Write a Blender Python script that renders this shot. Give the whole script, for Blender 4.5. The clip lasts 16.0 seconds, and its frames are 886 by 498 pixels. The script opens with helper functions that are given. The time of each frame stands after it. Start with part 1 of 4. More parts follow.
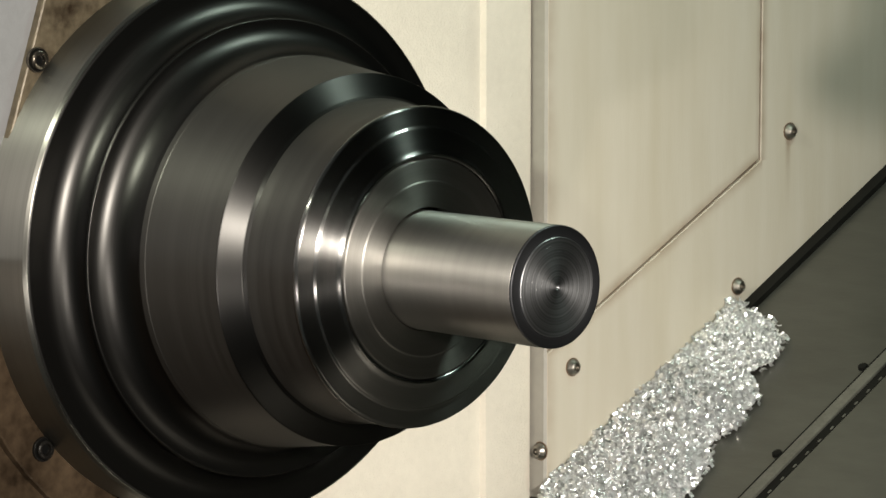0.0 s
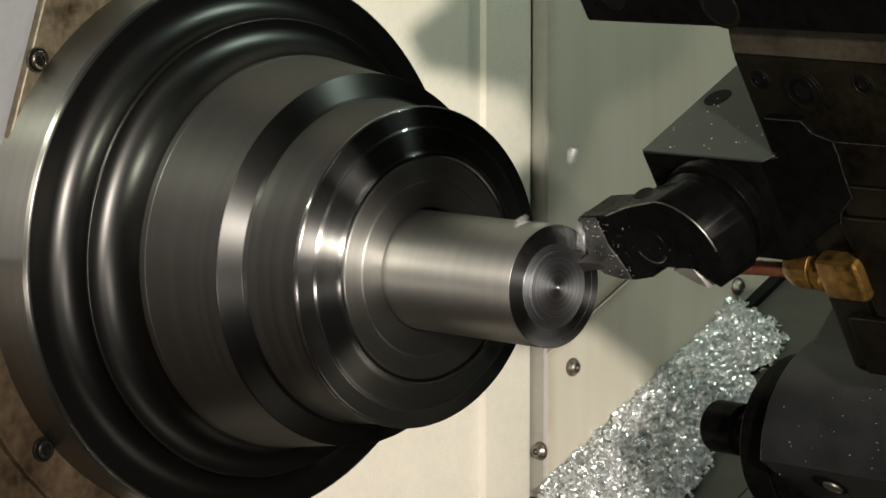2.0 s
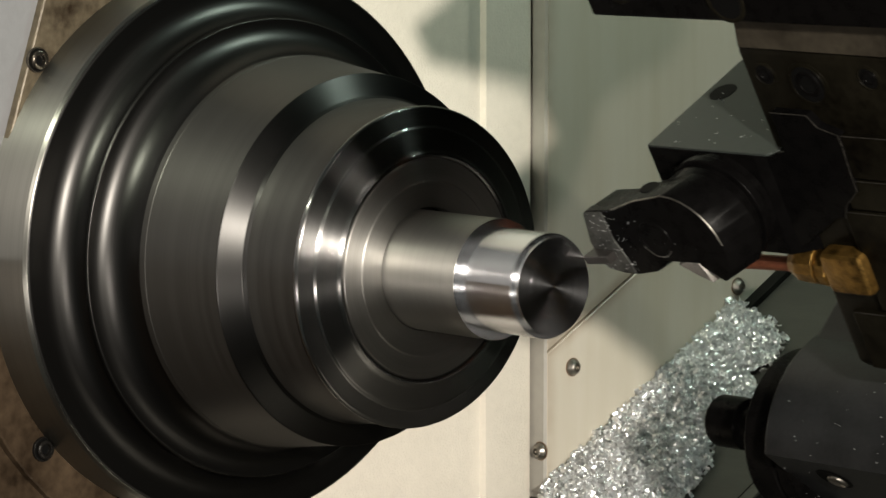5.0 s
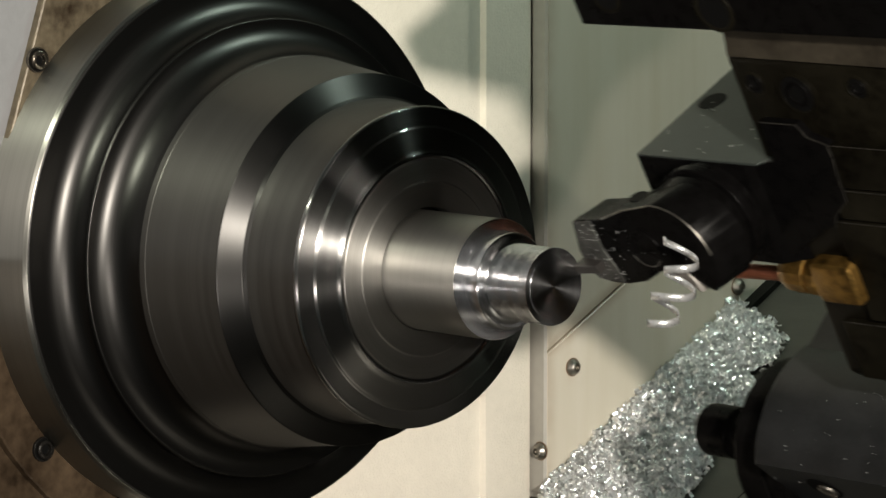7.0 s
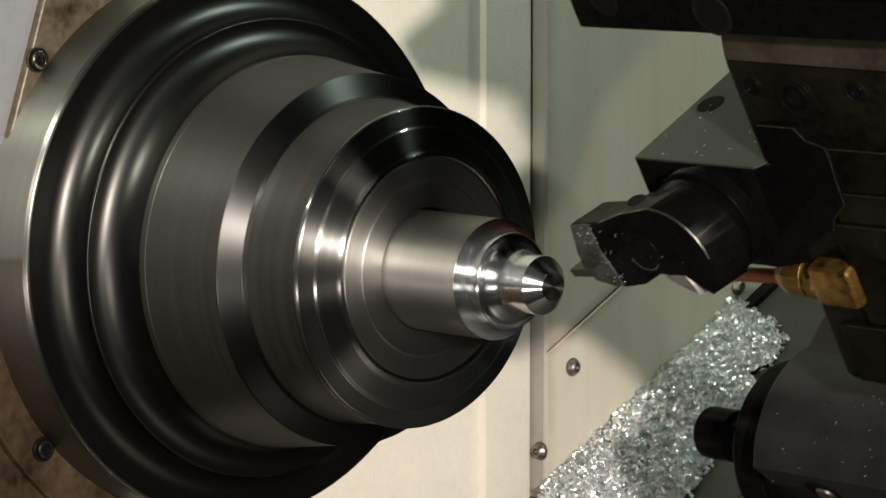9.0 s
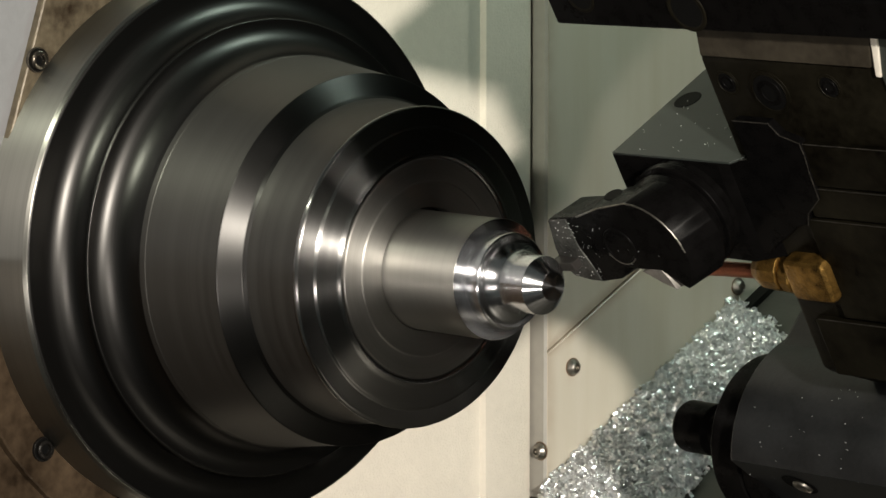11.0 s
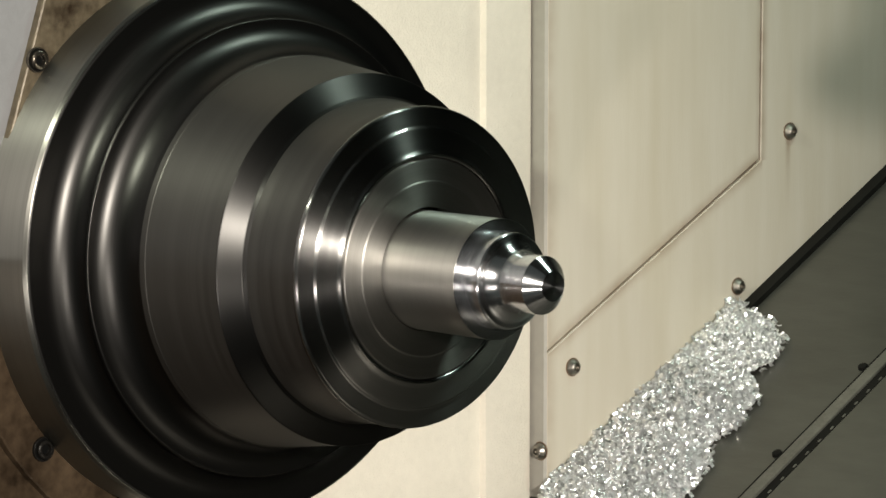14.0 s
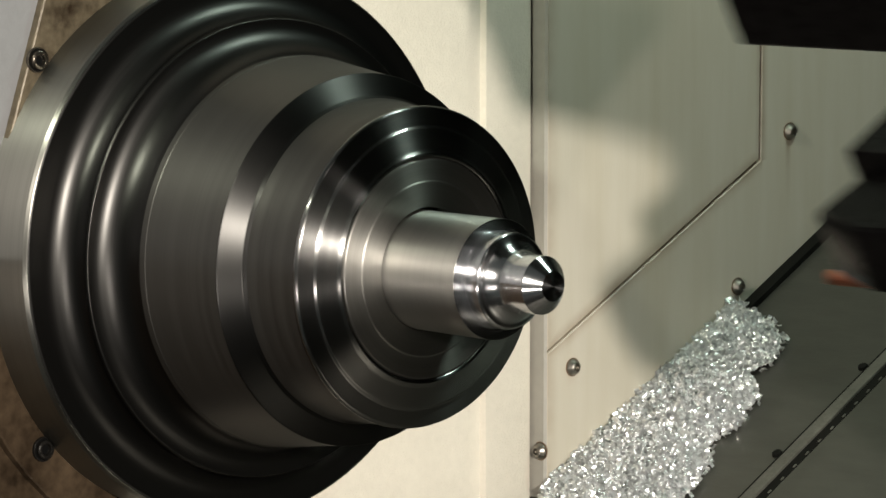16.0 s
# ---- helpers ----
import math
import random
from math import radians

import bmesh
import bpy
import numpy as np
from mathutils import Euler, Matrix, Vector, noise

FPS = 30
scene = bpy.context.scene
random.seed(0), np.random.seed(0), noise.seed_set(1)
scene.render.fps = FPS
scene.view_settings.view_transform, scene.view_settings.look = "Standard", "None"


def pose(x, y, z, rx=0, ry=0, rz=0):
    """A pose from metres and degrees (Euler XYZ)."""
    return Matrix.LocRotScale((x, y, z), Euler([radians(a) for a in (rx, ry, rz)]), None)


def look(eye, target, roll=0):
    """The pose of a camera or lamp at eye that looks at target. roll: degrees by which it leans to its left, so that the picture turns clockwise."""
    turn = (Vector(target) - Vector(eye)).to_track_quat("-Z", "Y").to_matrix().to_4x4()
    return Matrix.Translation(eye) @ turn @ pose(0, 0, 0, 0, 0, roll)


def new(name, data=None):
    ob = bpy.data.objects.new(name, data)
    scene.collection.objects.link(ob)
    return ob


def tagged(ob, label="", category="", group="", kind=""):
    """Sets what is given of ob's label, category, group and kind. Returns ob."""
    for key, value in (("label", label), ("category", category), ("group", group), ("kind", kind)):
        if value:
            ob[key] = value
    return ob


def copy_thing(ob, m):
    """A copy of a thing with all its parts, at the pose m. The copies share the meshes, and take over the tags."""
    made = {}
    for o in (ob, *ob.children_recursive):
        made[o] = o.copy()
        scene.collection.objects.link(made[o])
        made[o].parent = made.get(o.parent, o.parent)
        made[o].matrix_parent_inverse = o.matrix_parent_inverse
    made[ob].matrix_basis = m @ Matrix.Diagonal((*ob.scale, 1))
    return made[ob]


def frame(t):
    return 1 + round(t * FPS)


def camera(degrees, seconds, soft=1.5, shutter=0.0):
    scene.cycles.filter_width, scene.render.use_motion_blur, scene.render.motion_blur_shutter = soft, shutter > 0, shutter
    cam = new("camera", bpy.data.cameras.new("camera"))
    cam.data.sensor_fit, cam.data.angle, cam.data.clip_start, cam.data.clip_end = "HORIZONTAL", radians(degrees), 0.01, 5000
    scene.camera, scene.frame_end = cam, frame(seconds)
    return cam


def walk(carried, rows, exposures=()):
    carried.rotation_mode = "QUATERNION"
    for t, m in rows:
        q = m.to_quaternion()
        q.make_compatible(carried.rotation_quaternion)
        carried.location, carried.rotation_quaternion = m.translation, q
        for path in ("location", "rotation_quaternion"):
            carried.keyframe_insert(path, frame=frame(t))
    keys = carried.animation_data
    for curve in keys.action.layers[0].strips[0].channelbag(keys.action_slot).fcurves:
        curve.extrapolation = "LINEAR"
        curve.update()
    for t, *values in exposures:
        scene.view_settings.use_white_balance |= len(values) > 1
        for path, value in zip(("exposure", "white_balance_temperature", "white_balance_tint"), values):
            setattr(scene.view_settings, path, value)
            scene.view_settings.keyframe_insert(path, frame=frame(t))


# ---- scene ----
from mathutils import Quaternion

# ---------------------------------------------------------------- camera
cam = camera(14.889, 16.0, soft=1.5, shutter=0.9)
EYE = (0.98618, -0.96408, 0.17237)
VIEW = look(EYE, (-0.04091, -0.02604, 0.01372))
walk(cam, [(0.0, VIEW), (16.0, VIEW)])

# ---------------------------------------------------------------- light
world = bpy.data.worlds.new("workshop")
scene.world = world
world.use_nodes = True
bg = world.node_tree.nodes["Background"]
bg.inputs[0].default_value = (0.63, 0.71, 0.65, 1)
bg.inputs[1].default_value = 0.085


def lamp(name, kind, at, aim, power, colour, size, size_y=None):
    data = bpy.data.lights.new(name, kind)
    data.energy, data.color = power, colour
    if kind == "AREA":
        data.shape = "RECTANGLE" if size_y else "DISK"
        data.size = size
        if size_y:
            data.size_y = size_y
    else:
        data.shadow_soft_size = size
    ob = new(name, data)
    ob.matrix_world = look(at, aim)
    return ob


key = lamp("key_worklight", "SPOT", (1.10, -0.62, 0.258), (-0.24, -0.08, -0.12), 106.0, (1.0, 0.925, 0.81), 0.025)
key.data.spot_size, key.data.spot_blend = radians(47), 1.0
lamp("second_worklight", "AREA", (0.86, -1.10, -0.34), (-0.15, 0.05, -0.02), 5.2, (1.0, 0.92, 0.82), 0.07)
lamp("tube_light", "AREA", (0.16, 0.34, 0.66), (-0.15, 0.2, 0.0), 2.0, (0.80, 1.0, 0.86), 0.12, 0.04)
side = lamp("side_light", "SPOT", (-0.02, -0.64, 0.50), (-0.24, 0.10, 0.15), 14.0, (0.97, 1.0, 0.80), 0.016)
side.data.spot_size, side.data.spot_blend = radians(40), 0.8


# ---------------------------------------------------------------- materials
def material(name, base, rough=0.5, metal=0.0, var=0.12, scale=60.0, bump=0.0, bscale=400.0, aniso=0.0,
             rvar=0.08, stretch=None, coat=0.0, tint=None, spec=0.5):
    m = bpy.data.materials.new(name)
    m.use_nodes = True
    nt = m.node_tree
    b = nt.nodes["Principled BSDF"]
    n = nt.nodes.new
    tc = n("ShaderNodeTexCoord")
    mp = n("ShaderNodeMapping")
    nt.links.new(tc.outputs["Object"], mp.inputs[0])
    if stretch:
        mp.inputs["Scale"].default_value = stretch
    big, fine = n("ShaderNodeTexNoise"), n("ShaderNodeTexNoise")
    for tex, k in ((big, scale), (fine, scale * 9)):
        nt.links.new(mp.outputs[0], tex.inputs["Vector"])
        tex.inputs["Scale"].default_value, tex.inputs["Detail"].default_value = k, 5
    mix = n("ShaderNodeMath")
    mix.operation = "MULTIPLY_ADD"
    mix.inputs[1].default_value = 0.65
    half = n("ShaderNodeMath")
    half.operation = "MULTIPLY"
    half.inputs[1].default_value = 0.35
    nt.links.new(fine.outputs["Fac"], half.inputs[0])
    nt.links.new(big.outputs["Fac"], mix.inputs[0])
    nt.links.new(half.outputs[0], mix.inputs[2])
    ramp = n("ShaderNodeValToRGB")
    lo = [c * (1 - var * 1.6) for c in (tint or base)]
    hi = [min(1.0, c * (1 + var)) for c in base]
    ramp.color_ramp.elements[0].position, ramp.color_ramp.elements[1].position = 0.3, 0.68
    ramp.color_ramp.elements[0].color, ramp.color_ramp.elements[1].color = (*lo, 1), (*hi, 1)
    nt.links.new(mix.outputs[0], ramp.inputs[0])
    nt.links.new(ramp.outputs[0], b.inputs["Base Color"])
    rr = n("ShaderNodeMapRange")
    rr.inputs["To Min"].default_value, rr.inputs["To Max"].default_value = max(0.02, rough - rvar), rough + rvar
    nt.links.new(mix.outputs[0], rr.inputs["Value"])
    nt.links.new(rr.outputs[0], b.inputs["Roughness"])
    b.inputs["Metallic"].default_value = metal
    b.inputs["Coat Weight"].default_value = coat
    b.inputs["Specular IOR Level"].default_value = spec
    if aniso:
        tg = n("ShaderNodeTangent")
        tg.direction_type, tg.axis = "RADIAL", "X"
        nt.links.new(tg.outputs[0], b.inputs["Tangent"])
        b.inputs["Anisotropic"].default_value = aniso
        b.inputs["Anisotropic Rotation"].default_value = 0.25
    if bump:
        bt, bp = n("ShaderNodeTexNoise"), n("ShaderNodeBump")
        nt.links.new(mp.outputs[0], bt.inputs["Vector"])
        bt.inputs["Scale"].default_value, bt.inputs["Detail"].default_value = bscale, 3
        bp.inputs["Strength"].default_value, bp.inputs["Distance"].default_value = bump, 0.002
        nt.links.new(bt.outputs["Fac"], bp.inputs["Height"])
        nt.links.new(bp.outputs[0], b.inputs["Normal"])
    return m


def turned(name, base, rough, aniso, ring=900.0, depth=0.03, var=0.06, edge=1.0):
    """Lathe-turned metal: fine rings round the X axis in colour, gloss and relief."""
    m = bpy.data.materials.new(name)
    m.use_nodes = True
    nt = m.node_tree
    b = nt.nodes["Principled BSDF"]
    n = nt.nodes.new
    tc, sep, cyl, comb = n("ShaderNodeTexCoord"), n("ShaderNodeSeparateXYZ"), n("ShaderNodeVectorMath"), n("ShaderNodeCombineXYZ")
    nt.links.new(tc.outputs["Object"], sep.inputs[0])
    flat = n("ShaderNodeVectorMath")
    flat.operation = "MULTIPLY"
    flat.inputs[1].default_value = (0, 1, 1)
    nt.links.new(tc.outputs["Object"], flat.inputs[0])
    cyl.operation = "LENGTH"
    nt.links.new(flat.outputs[0], cyl.inputs[0])
    nt.links.new(sep.outputs["X"], comb.inputs["X"])
    nt.links.new(cyl.outputs["Value"], comb.inputs["Y"])
    big, fine = n("ShaderNodeTexNoise"), n("ShaderNodeTexNoise")
    for tex, k in ((big, ring * 0.12), (fine, ring)):
        nt.links.new(comb.outputs[0], tex.inputs["Vector"])
        tex.inputs["Scale"].default_value, tex.inputs["Detail"].default_value = k, 4
    add = n("ShaderNodeMath")
    add.operation = "MULTIPLY_ADD"
    add.inputs[1].default_value = 0.5
    half = n("ShaderNodeMath")
    half.operation = "MULTIPLY"
    half.inputs[1].default_value = 0.5
    nt.links.new(fine.outputs["Fac"], half.inputs[0])
    nt.links.new(big.outputs["Fac"], add.inputs[0])
    nt.links.new(half.outputs[0], add.inputs[2])
    ramp = n("ShaderNodeValToRGB")
    ramp.color_ramp.elements[0].position, ramp.color_ramp.elements[1].position = 0.3, 0.7
    ramp.color_ramp.elements[0].color = (*[c * (1 - var * 2) for c in base], 1)
    ramp.color_ramp.elements[1].color = (*[min(1, c * (1 + var)) for c in base], 1)
    nt.links.new(add.outputs[0], ramp.inputs[0])
    nt.links.new(ramp.outputs[0], b.inputs["Base Color"])
    rr = n("ShaderNodeMapRange")
    rr.inputs["To Min"].default_value, rr.inputs["To Max"].default_value = rough * 0.8, rough * 1.2
    nt.links.new(add.outputs[0], rr.inputs["Value"])
    nt.links.new(rr.outputs[0], b.inputs["Roughness"])
    b.inputs["Metallic"].default_value = 1.0
    b.inputs["Specular Tint"].default_value = (edge, edge, edge, 1)
    b.inputs["Anisotropic"].default_value = aniso
    b.inputs["Anisotropic Rotation"].default_value = 0.25
    tg = n("ShaderNodeTangent")
    tg.direction_type, tg.axis = "RADIAL", "X"
    nt.links.new(tg.outputs[0], b.inputs["Tangent"])
    bp = n("ShaderNodeBump")
    bp.inputs["Strength"].default_value, bp.inputs["Distance"].default_value = depth, 0.0004
    nt.links.new(fine.outputs["Fac"], bp.inputs["Height"])
    nt.links.new(bp.outputs[0], b.inputs["Normal"])
    return m


CAST = material("cast_cream_paint", (0.74, 0.69, 0.605), 0.5, 0, 0.05, 25, 0.24, 800)
PANEL = material("cream_sheet_paint", (0.585, 0.55, 0.485), 0.42, 0, 0.10, 9, 0.05, 900, stretch=(1, 1, 0.12), tint=(0.62, 0.56, 0.44))


def seam_stains(m):
    """Brown dirt that has crept out along the panel seams, and a rusty run under one screw."""
    nt = m.node_tree
    n, link = nt.nodes.new, nt.links.new
    b = nt.nodes["Principled BSDF"]
    source = b.inputs["Base Color"].links[0].from_socket

    def calc(op, *args):
        node = n("ShaderNodeMath")
        node.operation = op
        for i, a in enumerate(args):
            if isinstance(a, (int, float)):
                node.inputs[i].default_value = a
            else:
                link(a, node.inputs[i])
        return node.outputs[0]

    def near(d, reach):
        node = n("ShaderNodeMapRange")
        node.interpolation_type = "SMOOTHSTEP"
        link(d, node.inputs["Value"])
        node.inputs["From Min"].default_value, node.inputs["From Max"].default_value = reach, 0.0
        return node.outputs[0]

    tc, sep = n("ShaderNodeTexCoord"), n("ShaderNodeSeparateXYZ")
    link(tc.outputs["Object"], sep.inputs[0])
    y, z = sep.outputs["Y"], sep.outputs["Z"]
    slant = calc("ABSOLUTE", calc("SUBTRACT", calc("MULTIPLY", calc("SUBTRACT", y, 0.2270), 0.489), calc("MULTIPLY", calc("ADD", z, 0.0758), 0.872)))
    left = calc("LESS_THAN", y, 0.3885)
    upright = calc("ABSOLUTE", calc("SUBTRACT", y, 0.3874))
    above = calc("GREATER_THAN", z, 0.0130)
    run = calc("MULTIPLY", near(calc("ABSOLUTE", calc("SUBTRACT", y, 0.4090)), 0.0032), calc("MULTIPLY", calc("LESS_THAN", z, 0.0276), near(calc("SUBTRACT", 0.0276, z), 0.045)))
    foot = near(calc("SUBTRACT", y, 0.2275), 0.010)
    seams = calc("MAXIMUM", calc("MULTIPLY", near(slant, 0.0075), left), calc("MULTIPLY", near(upright, 0.0060), above))
    seams = calc("MAXIMUM", calc("MAXIMUM", seams, calc("MULTIPLY", run, 0.8)), calc("MULTIPLY", foot, 0.6))
    tex = n("ShaderNodeTexNoise")
    link(tc.outputs["Object"], tex.inputs["Vector"])
    tex.inputs["Scale"].default_value, tex.inputs["Detail"].default_value = 70.0, 5
    amount = calc("MULTIPLY", seams, calc("MULTIPLY", tex.outputs["Fac"], 0.85))
    mix = n("ShaderNodeMix")
    mix.data_type = "RGBA"
    link(amount, mix.inputs[0])
    link(source, mix.inputs[6])
    mix.inputs[7].default_value = (0.22, 0.13, 0.065, 1)
    link(mix.outputs[2], b.inputs["Base Color"])


seam_stains(PANEL)
GRIME = material("brown_grime", (0.16, 0.09, 0.05), 0.7, 0, 0.3, 80)
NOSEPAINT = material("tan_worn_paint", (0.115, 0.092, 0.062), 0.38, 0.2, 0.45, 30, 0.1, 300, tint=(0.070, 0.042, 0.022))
BLUEGREY = material("pale_grey_paint", (0.19, 0.19, 0.20), 0.5, 0, 0.06, 20, 0.1)
COVER = material("way_cover_steel", (0.098, 0.096, 0.084), 0.38, 0.55, 0.16, 14, 0.04, 500, stretch=(0.3, 1, 1))
COVERLIP = material("worn_cover_lip", (0.15, 0.147, 0.128), 0.4, 0.4, 0.25, 60)
# near-black rubber, also the colour of the shadow line beside the lip
COVERDARK = material("rubber_and_gap_shade", (0.008, 0.008, 0.007), 0.6, 0, 0.2, 90, spec=0.1)
DARKBOX = material("enclosure_paint", (0.045, 0.05, 0.046), 0.6, 0, 0.15, 6)
BANDSTEEL = turned("ground_steel", (0.33, 0.325, 0.30), 0.34, 0.93, 1500, 0.02, edge=0.6)
CHUCKSTEEL = turned("polished_dark_steel", (0.046, 0.045, 0.044), 0.34, 0.0, 1600, 0.01, edge=0.5)
RIMSTEEL = turned("ground_rim_steel", (0.050, 0.049, 0.048), 0.38, 0.75, 1600, 0.01, edge=0.5)
SATINSTEEL = turned("satin_grey_steel", (0.125, 0.121, 0.115), 0.44, 0.55, 1800, 0.03, edge=0.4)
NUTSTEEL = turned("polished_nut_steel", (0.30, 0.296, 0.292), 0.24, 0.96, 1400, 0.003, edge=0.5)
COLLETSTEEL = turned("fine_turned_steel", (0.28, 0.272, 0.258), 0.44, 0.85, 1400, 0.015, edge=0.6)
BARSTEEL = turned("drawn_bar_steel", (0.42, 0.41, 0.385), 0.44, 0.88, 1800, 0.02)
CUTSTEEL = turned("fresh_cut_steel", (0.70, 0.705, 0.73), 0.20, 0.88, 2600, 0.006)
BLANKFACE = turned("sawn_end_steel", (0.36, 0.367, 0.385), 0.46, 0.60, 1300, 0.05, 0.35)
BLANKRIM = turned("scaled_rim_steel", (0.085, 0.087, 0.095), 0.50, 0.3, 1500, 0.02, 0.15)
SCREWSTEEL = material("screw_steel", (0.30, 0.28, 0.25), 0.35, 1, 0.2, 300)
BLACKOX = material("black_oxide_steel", (0.0032, 0.0030, 0.0030), 0.28, 0.0, 0.25, 160, 0.04, 1500, spec=0.035)
GREYBLOCK = material("grey_hardened_steel", (0.038, 0.045, 0.041), 0.40, 0.2, 0.15, 90, 0.03, 900, spec=0.3)
MOTTLEDBLOCK = material("mottled_grey_steel", (0.062, 0.062, 0.058), 0.42, 0.3, 0.4, 110, 0.2, 500, tint=(0.018, 0.018, 0.018), spec=0.3)
DARKBLOCK = material("dark_oiled_steel", (0.017, 0.018, 0.019), 0.34, 0.2, 0.3, 50, 0.03, 700, spec=0.3)
TURRETSTEEL = material("oily_turret_steel", (0.0075, 0.0066, 0.0042), 0.42, 0.0, 0.5, 30, 0.05, 420, spec=0.05, tint=(0.0050, 0.0035, 0.0020))
# brown lightened for the light on the drum's upper chamfer
LITCHAMFER = material("lit_brown_chamfer", (0.040, 0.034, 0.025), 0.45, 0.1, 0.4, 30, 0.05, 400, tint=(0.022, 0.017, 0.011), spec=0.2)
TURRETLINE = material("rubbed_turret_edge", (0.034, 0.031, 0.026), 0.40, 0.3, 0.5, 260, tint=(0.008, 0.007, 0.005))
RELIEF = material("ground_relief_steel", (0.22, 0.205, 0.19), 0.5, 0.6, 0.3, 200, 0.05, 900)
COPPER = material("copper_tube", (0.52, 0.20, 0.12), 0.35, 1, 0.15, 200)
BRASS = material("tarnished_brass", (0.33, 0.19, 0.05), 0.38, 0.9, 0.4, 220, 0.2, 700, tint=(0.12, 0.07, 0.02))
CARBIDE = material("coated_carbide", (0.035, 0.032, 0.030), 0.42, 0.4, 0.1, 500)
CHIPMETAL = material("bright_chips", (0.90, 0.91, 0.92), 0.29, 0.78, 0.08, 900)
OILYSCREW = material("oily_black_screw", (0.11, 0.095, 0.080), 0.24, 0.9, 0.3, 400)
BLACKSCREW = material("oil_soaked_screw", (0.012, 0.011, 0.010), 0.25, 0.3, 0.3, 400, spec=0.3)
GREYEDGE = material("grey_panel_edge", (0.36, 0.345, 0.31), 0.5, 0, 0.08, 20)
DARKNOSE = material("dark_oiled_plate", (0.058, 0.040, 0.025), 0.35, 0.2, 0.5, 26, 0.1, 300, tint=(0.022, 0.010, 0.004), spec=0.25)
# near-black for bores and sockets; stands in for the shade inside them
HOLESHADE = material("bore_shade", (0.004, 0.004, 0.004), 0.5, 0.0, 0.1, 200, spec=0.05)


# ---------------------------------------------------------------- mesh helpers
def finish(bm, name, mat, parent=None, label="", sharp=20.0):
    bmesh.ops.recalc_face_normals(bm, faces=bm.faces)
    for e in bm.edges:
        if len(e.link_faces) == 2:
            e.smooth = e.calc_face_angle(0.0) < radians(sharp)
    for f in bm.faces:
        f.smooth = True
    me = bpy.data.meshes.new(name)
    bm.to_mesh(me)
    bm.free()
    me.materials.append(mat)
    ob = new(name, me)
    if parent:
        ob.parent = parent
    if label:
        tagged(ob, label)
    return ob


def part(name, bm, mat, parent, label="", sharp=20.0):
    return finish(bm, name, mat, parent, label, sharp)


def thing(name, label, category, group="", kind="", m=None):
    ob = new(name)
    ob.empty_display_size = 0.02
    if m:
        ob.matrix_world = m
    return tagged(ob, label, category, group, kind)


def rounded(profile, k=6):
    """Profile points (a, r, fillet) with rounded corners."""
    pts = []
    for i, (a, r, f) in enumerate(profile):
        p = Vector((a, r))
        if f <= 0 or i in (0, len(profile) - 1):
            pts.append(p)
            continue
        u = Vector(profile[i - 1][:2]) - p
        v = Vector(profile[i + 1][:2]) - p
        d = min(f, u.length * 0.48, v.length * 0.48)
        p0, p1 = p + u.normalized() * d, p + v.normalized() * d
        pts.append(p + u.normalized() * min(d * 1.12, u.length * 0.495))
        for j in range(k + 1):
            t = j / k
            pts.append(p0 * (1 - t) ** 2 + p * 2 * t * (1 - t) + p1 * t * t)
        pts.append(p + v.normalized() * min(d * 1.12, v.length * 0.495))
    return pts


def lathe(profile, seg=192, k=6, closed=False, bm=None):
    """Revolves a profile of (x, r, fillet) round the X axis."""
    bm = bm or bmesh.new()
    pts = rounded(profile, k)
    rows = []
    for p in pts:
        if p.y < 1e-6:
            rows.append([bm.verts.new((p.x, 0, 0))])
        else:
            rows.append([bm.verts.new((p.x, p.y * math.cos(2 * math.pi * j / seg), p.y * math.sin(2 * math.pi * j / seg))) for j in range(seg)])
    pairs = list(zip(rows, rows[1:])) + ([(rows[-1], rows[0])] if closed else [])
    for a, b in pairs:
        for j in range(seg):
            q = (j + 1) % seg
            if len(a) == 1 and len(b) == 1:
                continue
            if len(a) == 1:
                bm.faces.new((a[0], b[j], b[q]))
            elif len(b) == 1:
                bm.faces.new((a[j], b[0], a[q]))
            else:
                bm.faces.new((a[j], b[j], b[q], a[q]))
    return bm


def transformed(bm, m):
    bmesh.ops.transform(bm, matrix=m, verts=bm.verts)
    return bm


def merge(bm, other):
    me = bpy.data.meshes.new("tmp")
    other.to_mesh(me)
    other.free()
    bm.from_mesh(me)
    bpy.data.meshes.remove(me)
    return bm


def box(x0, x1, y0, y1, z0, z1, bev=0.0, seg=2):
    bm = bmesh.new()
    bmesh.ops.create_cube(bm, size=1)
    bmesh.ops.transform(bm, matrix=Matrix.Translation(((x0 + x1) / 2, (y0 + y1) / 2, (z0 + z1) / 2)) @ Matrix.Diagonal((x1 - x0, y1 - y0, z1 - z0, 1)), verts=bm.verts)
    if bev:
        bmesh.ops.bevel(bm, geom=bm.edges[:], offset=bev, segments=seg, affect="EDGES", profile=0.5)
    return bm


def prism(points, lift, bev=0.0, seg=2):
    """A polygon of 3D points, extruded by the vector lift."""
    bm = bmesh.new()
    lo = [bm.verts.new(p) for p in points]
    hi = [bm.verts.new(Vector(p) + Vector(lift)) for p in points]
    bm.faces.new(lo)
    bm.faces.new(hi[::-1])
    n = len(lo)
    for i in range(n):
        bm.faces.new((lo[i], lo[(i + 1) % n], hi[(i + 1) % n], hi[i]))
    bmesh.ops.recalc_face_normals(bm, faces=bm.faces)
    if bev:
        bmesh.ops.bevel(bm, geom=bm.edges[:], offset=bev, segments=seg, affect="EDGES", profile=0.5)
    return bm


def along(direction, up=(0, 0, 1)):
    """Turns the X axis to the direction."""
    return Vector(direction).to_track_quat("X", "Z").to_matrix().to_4x4()


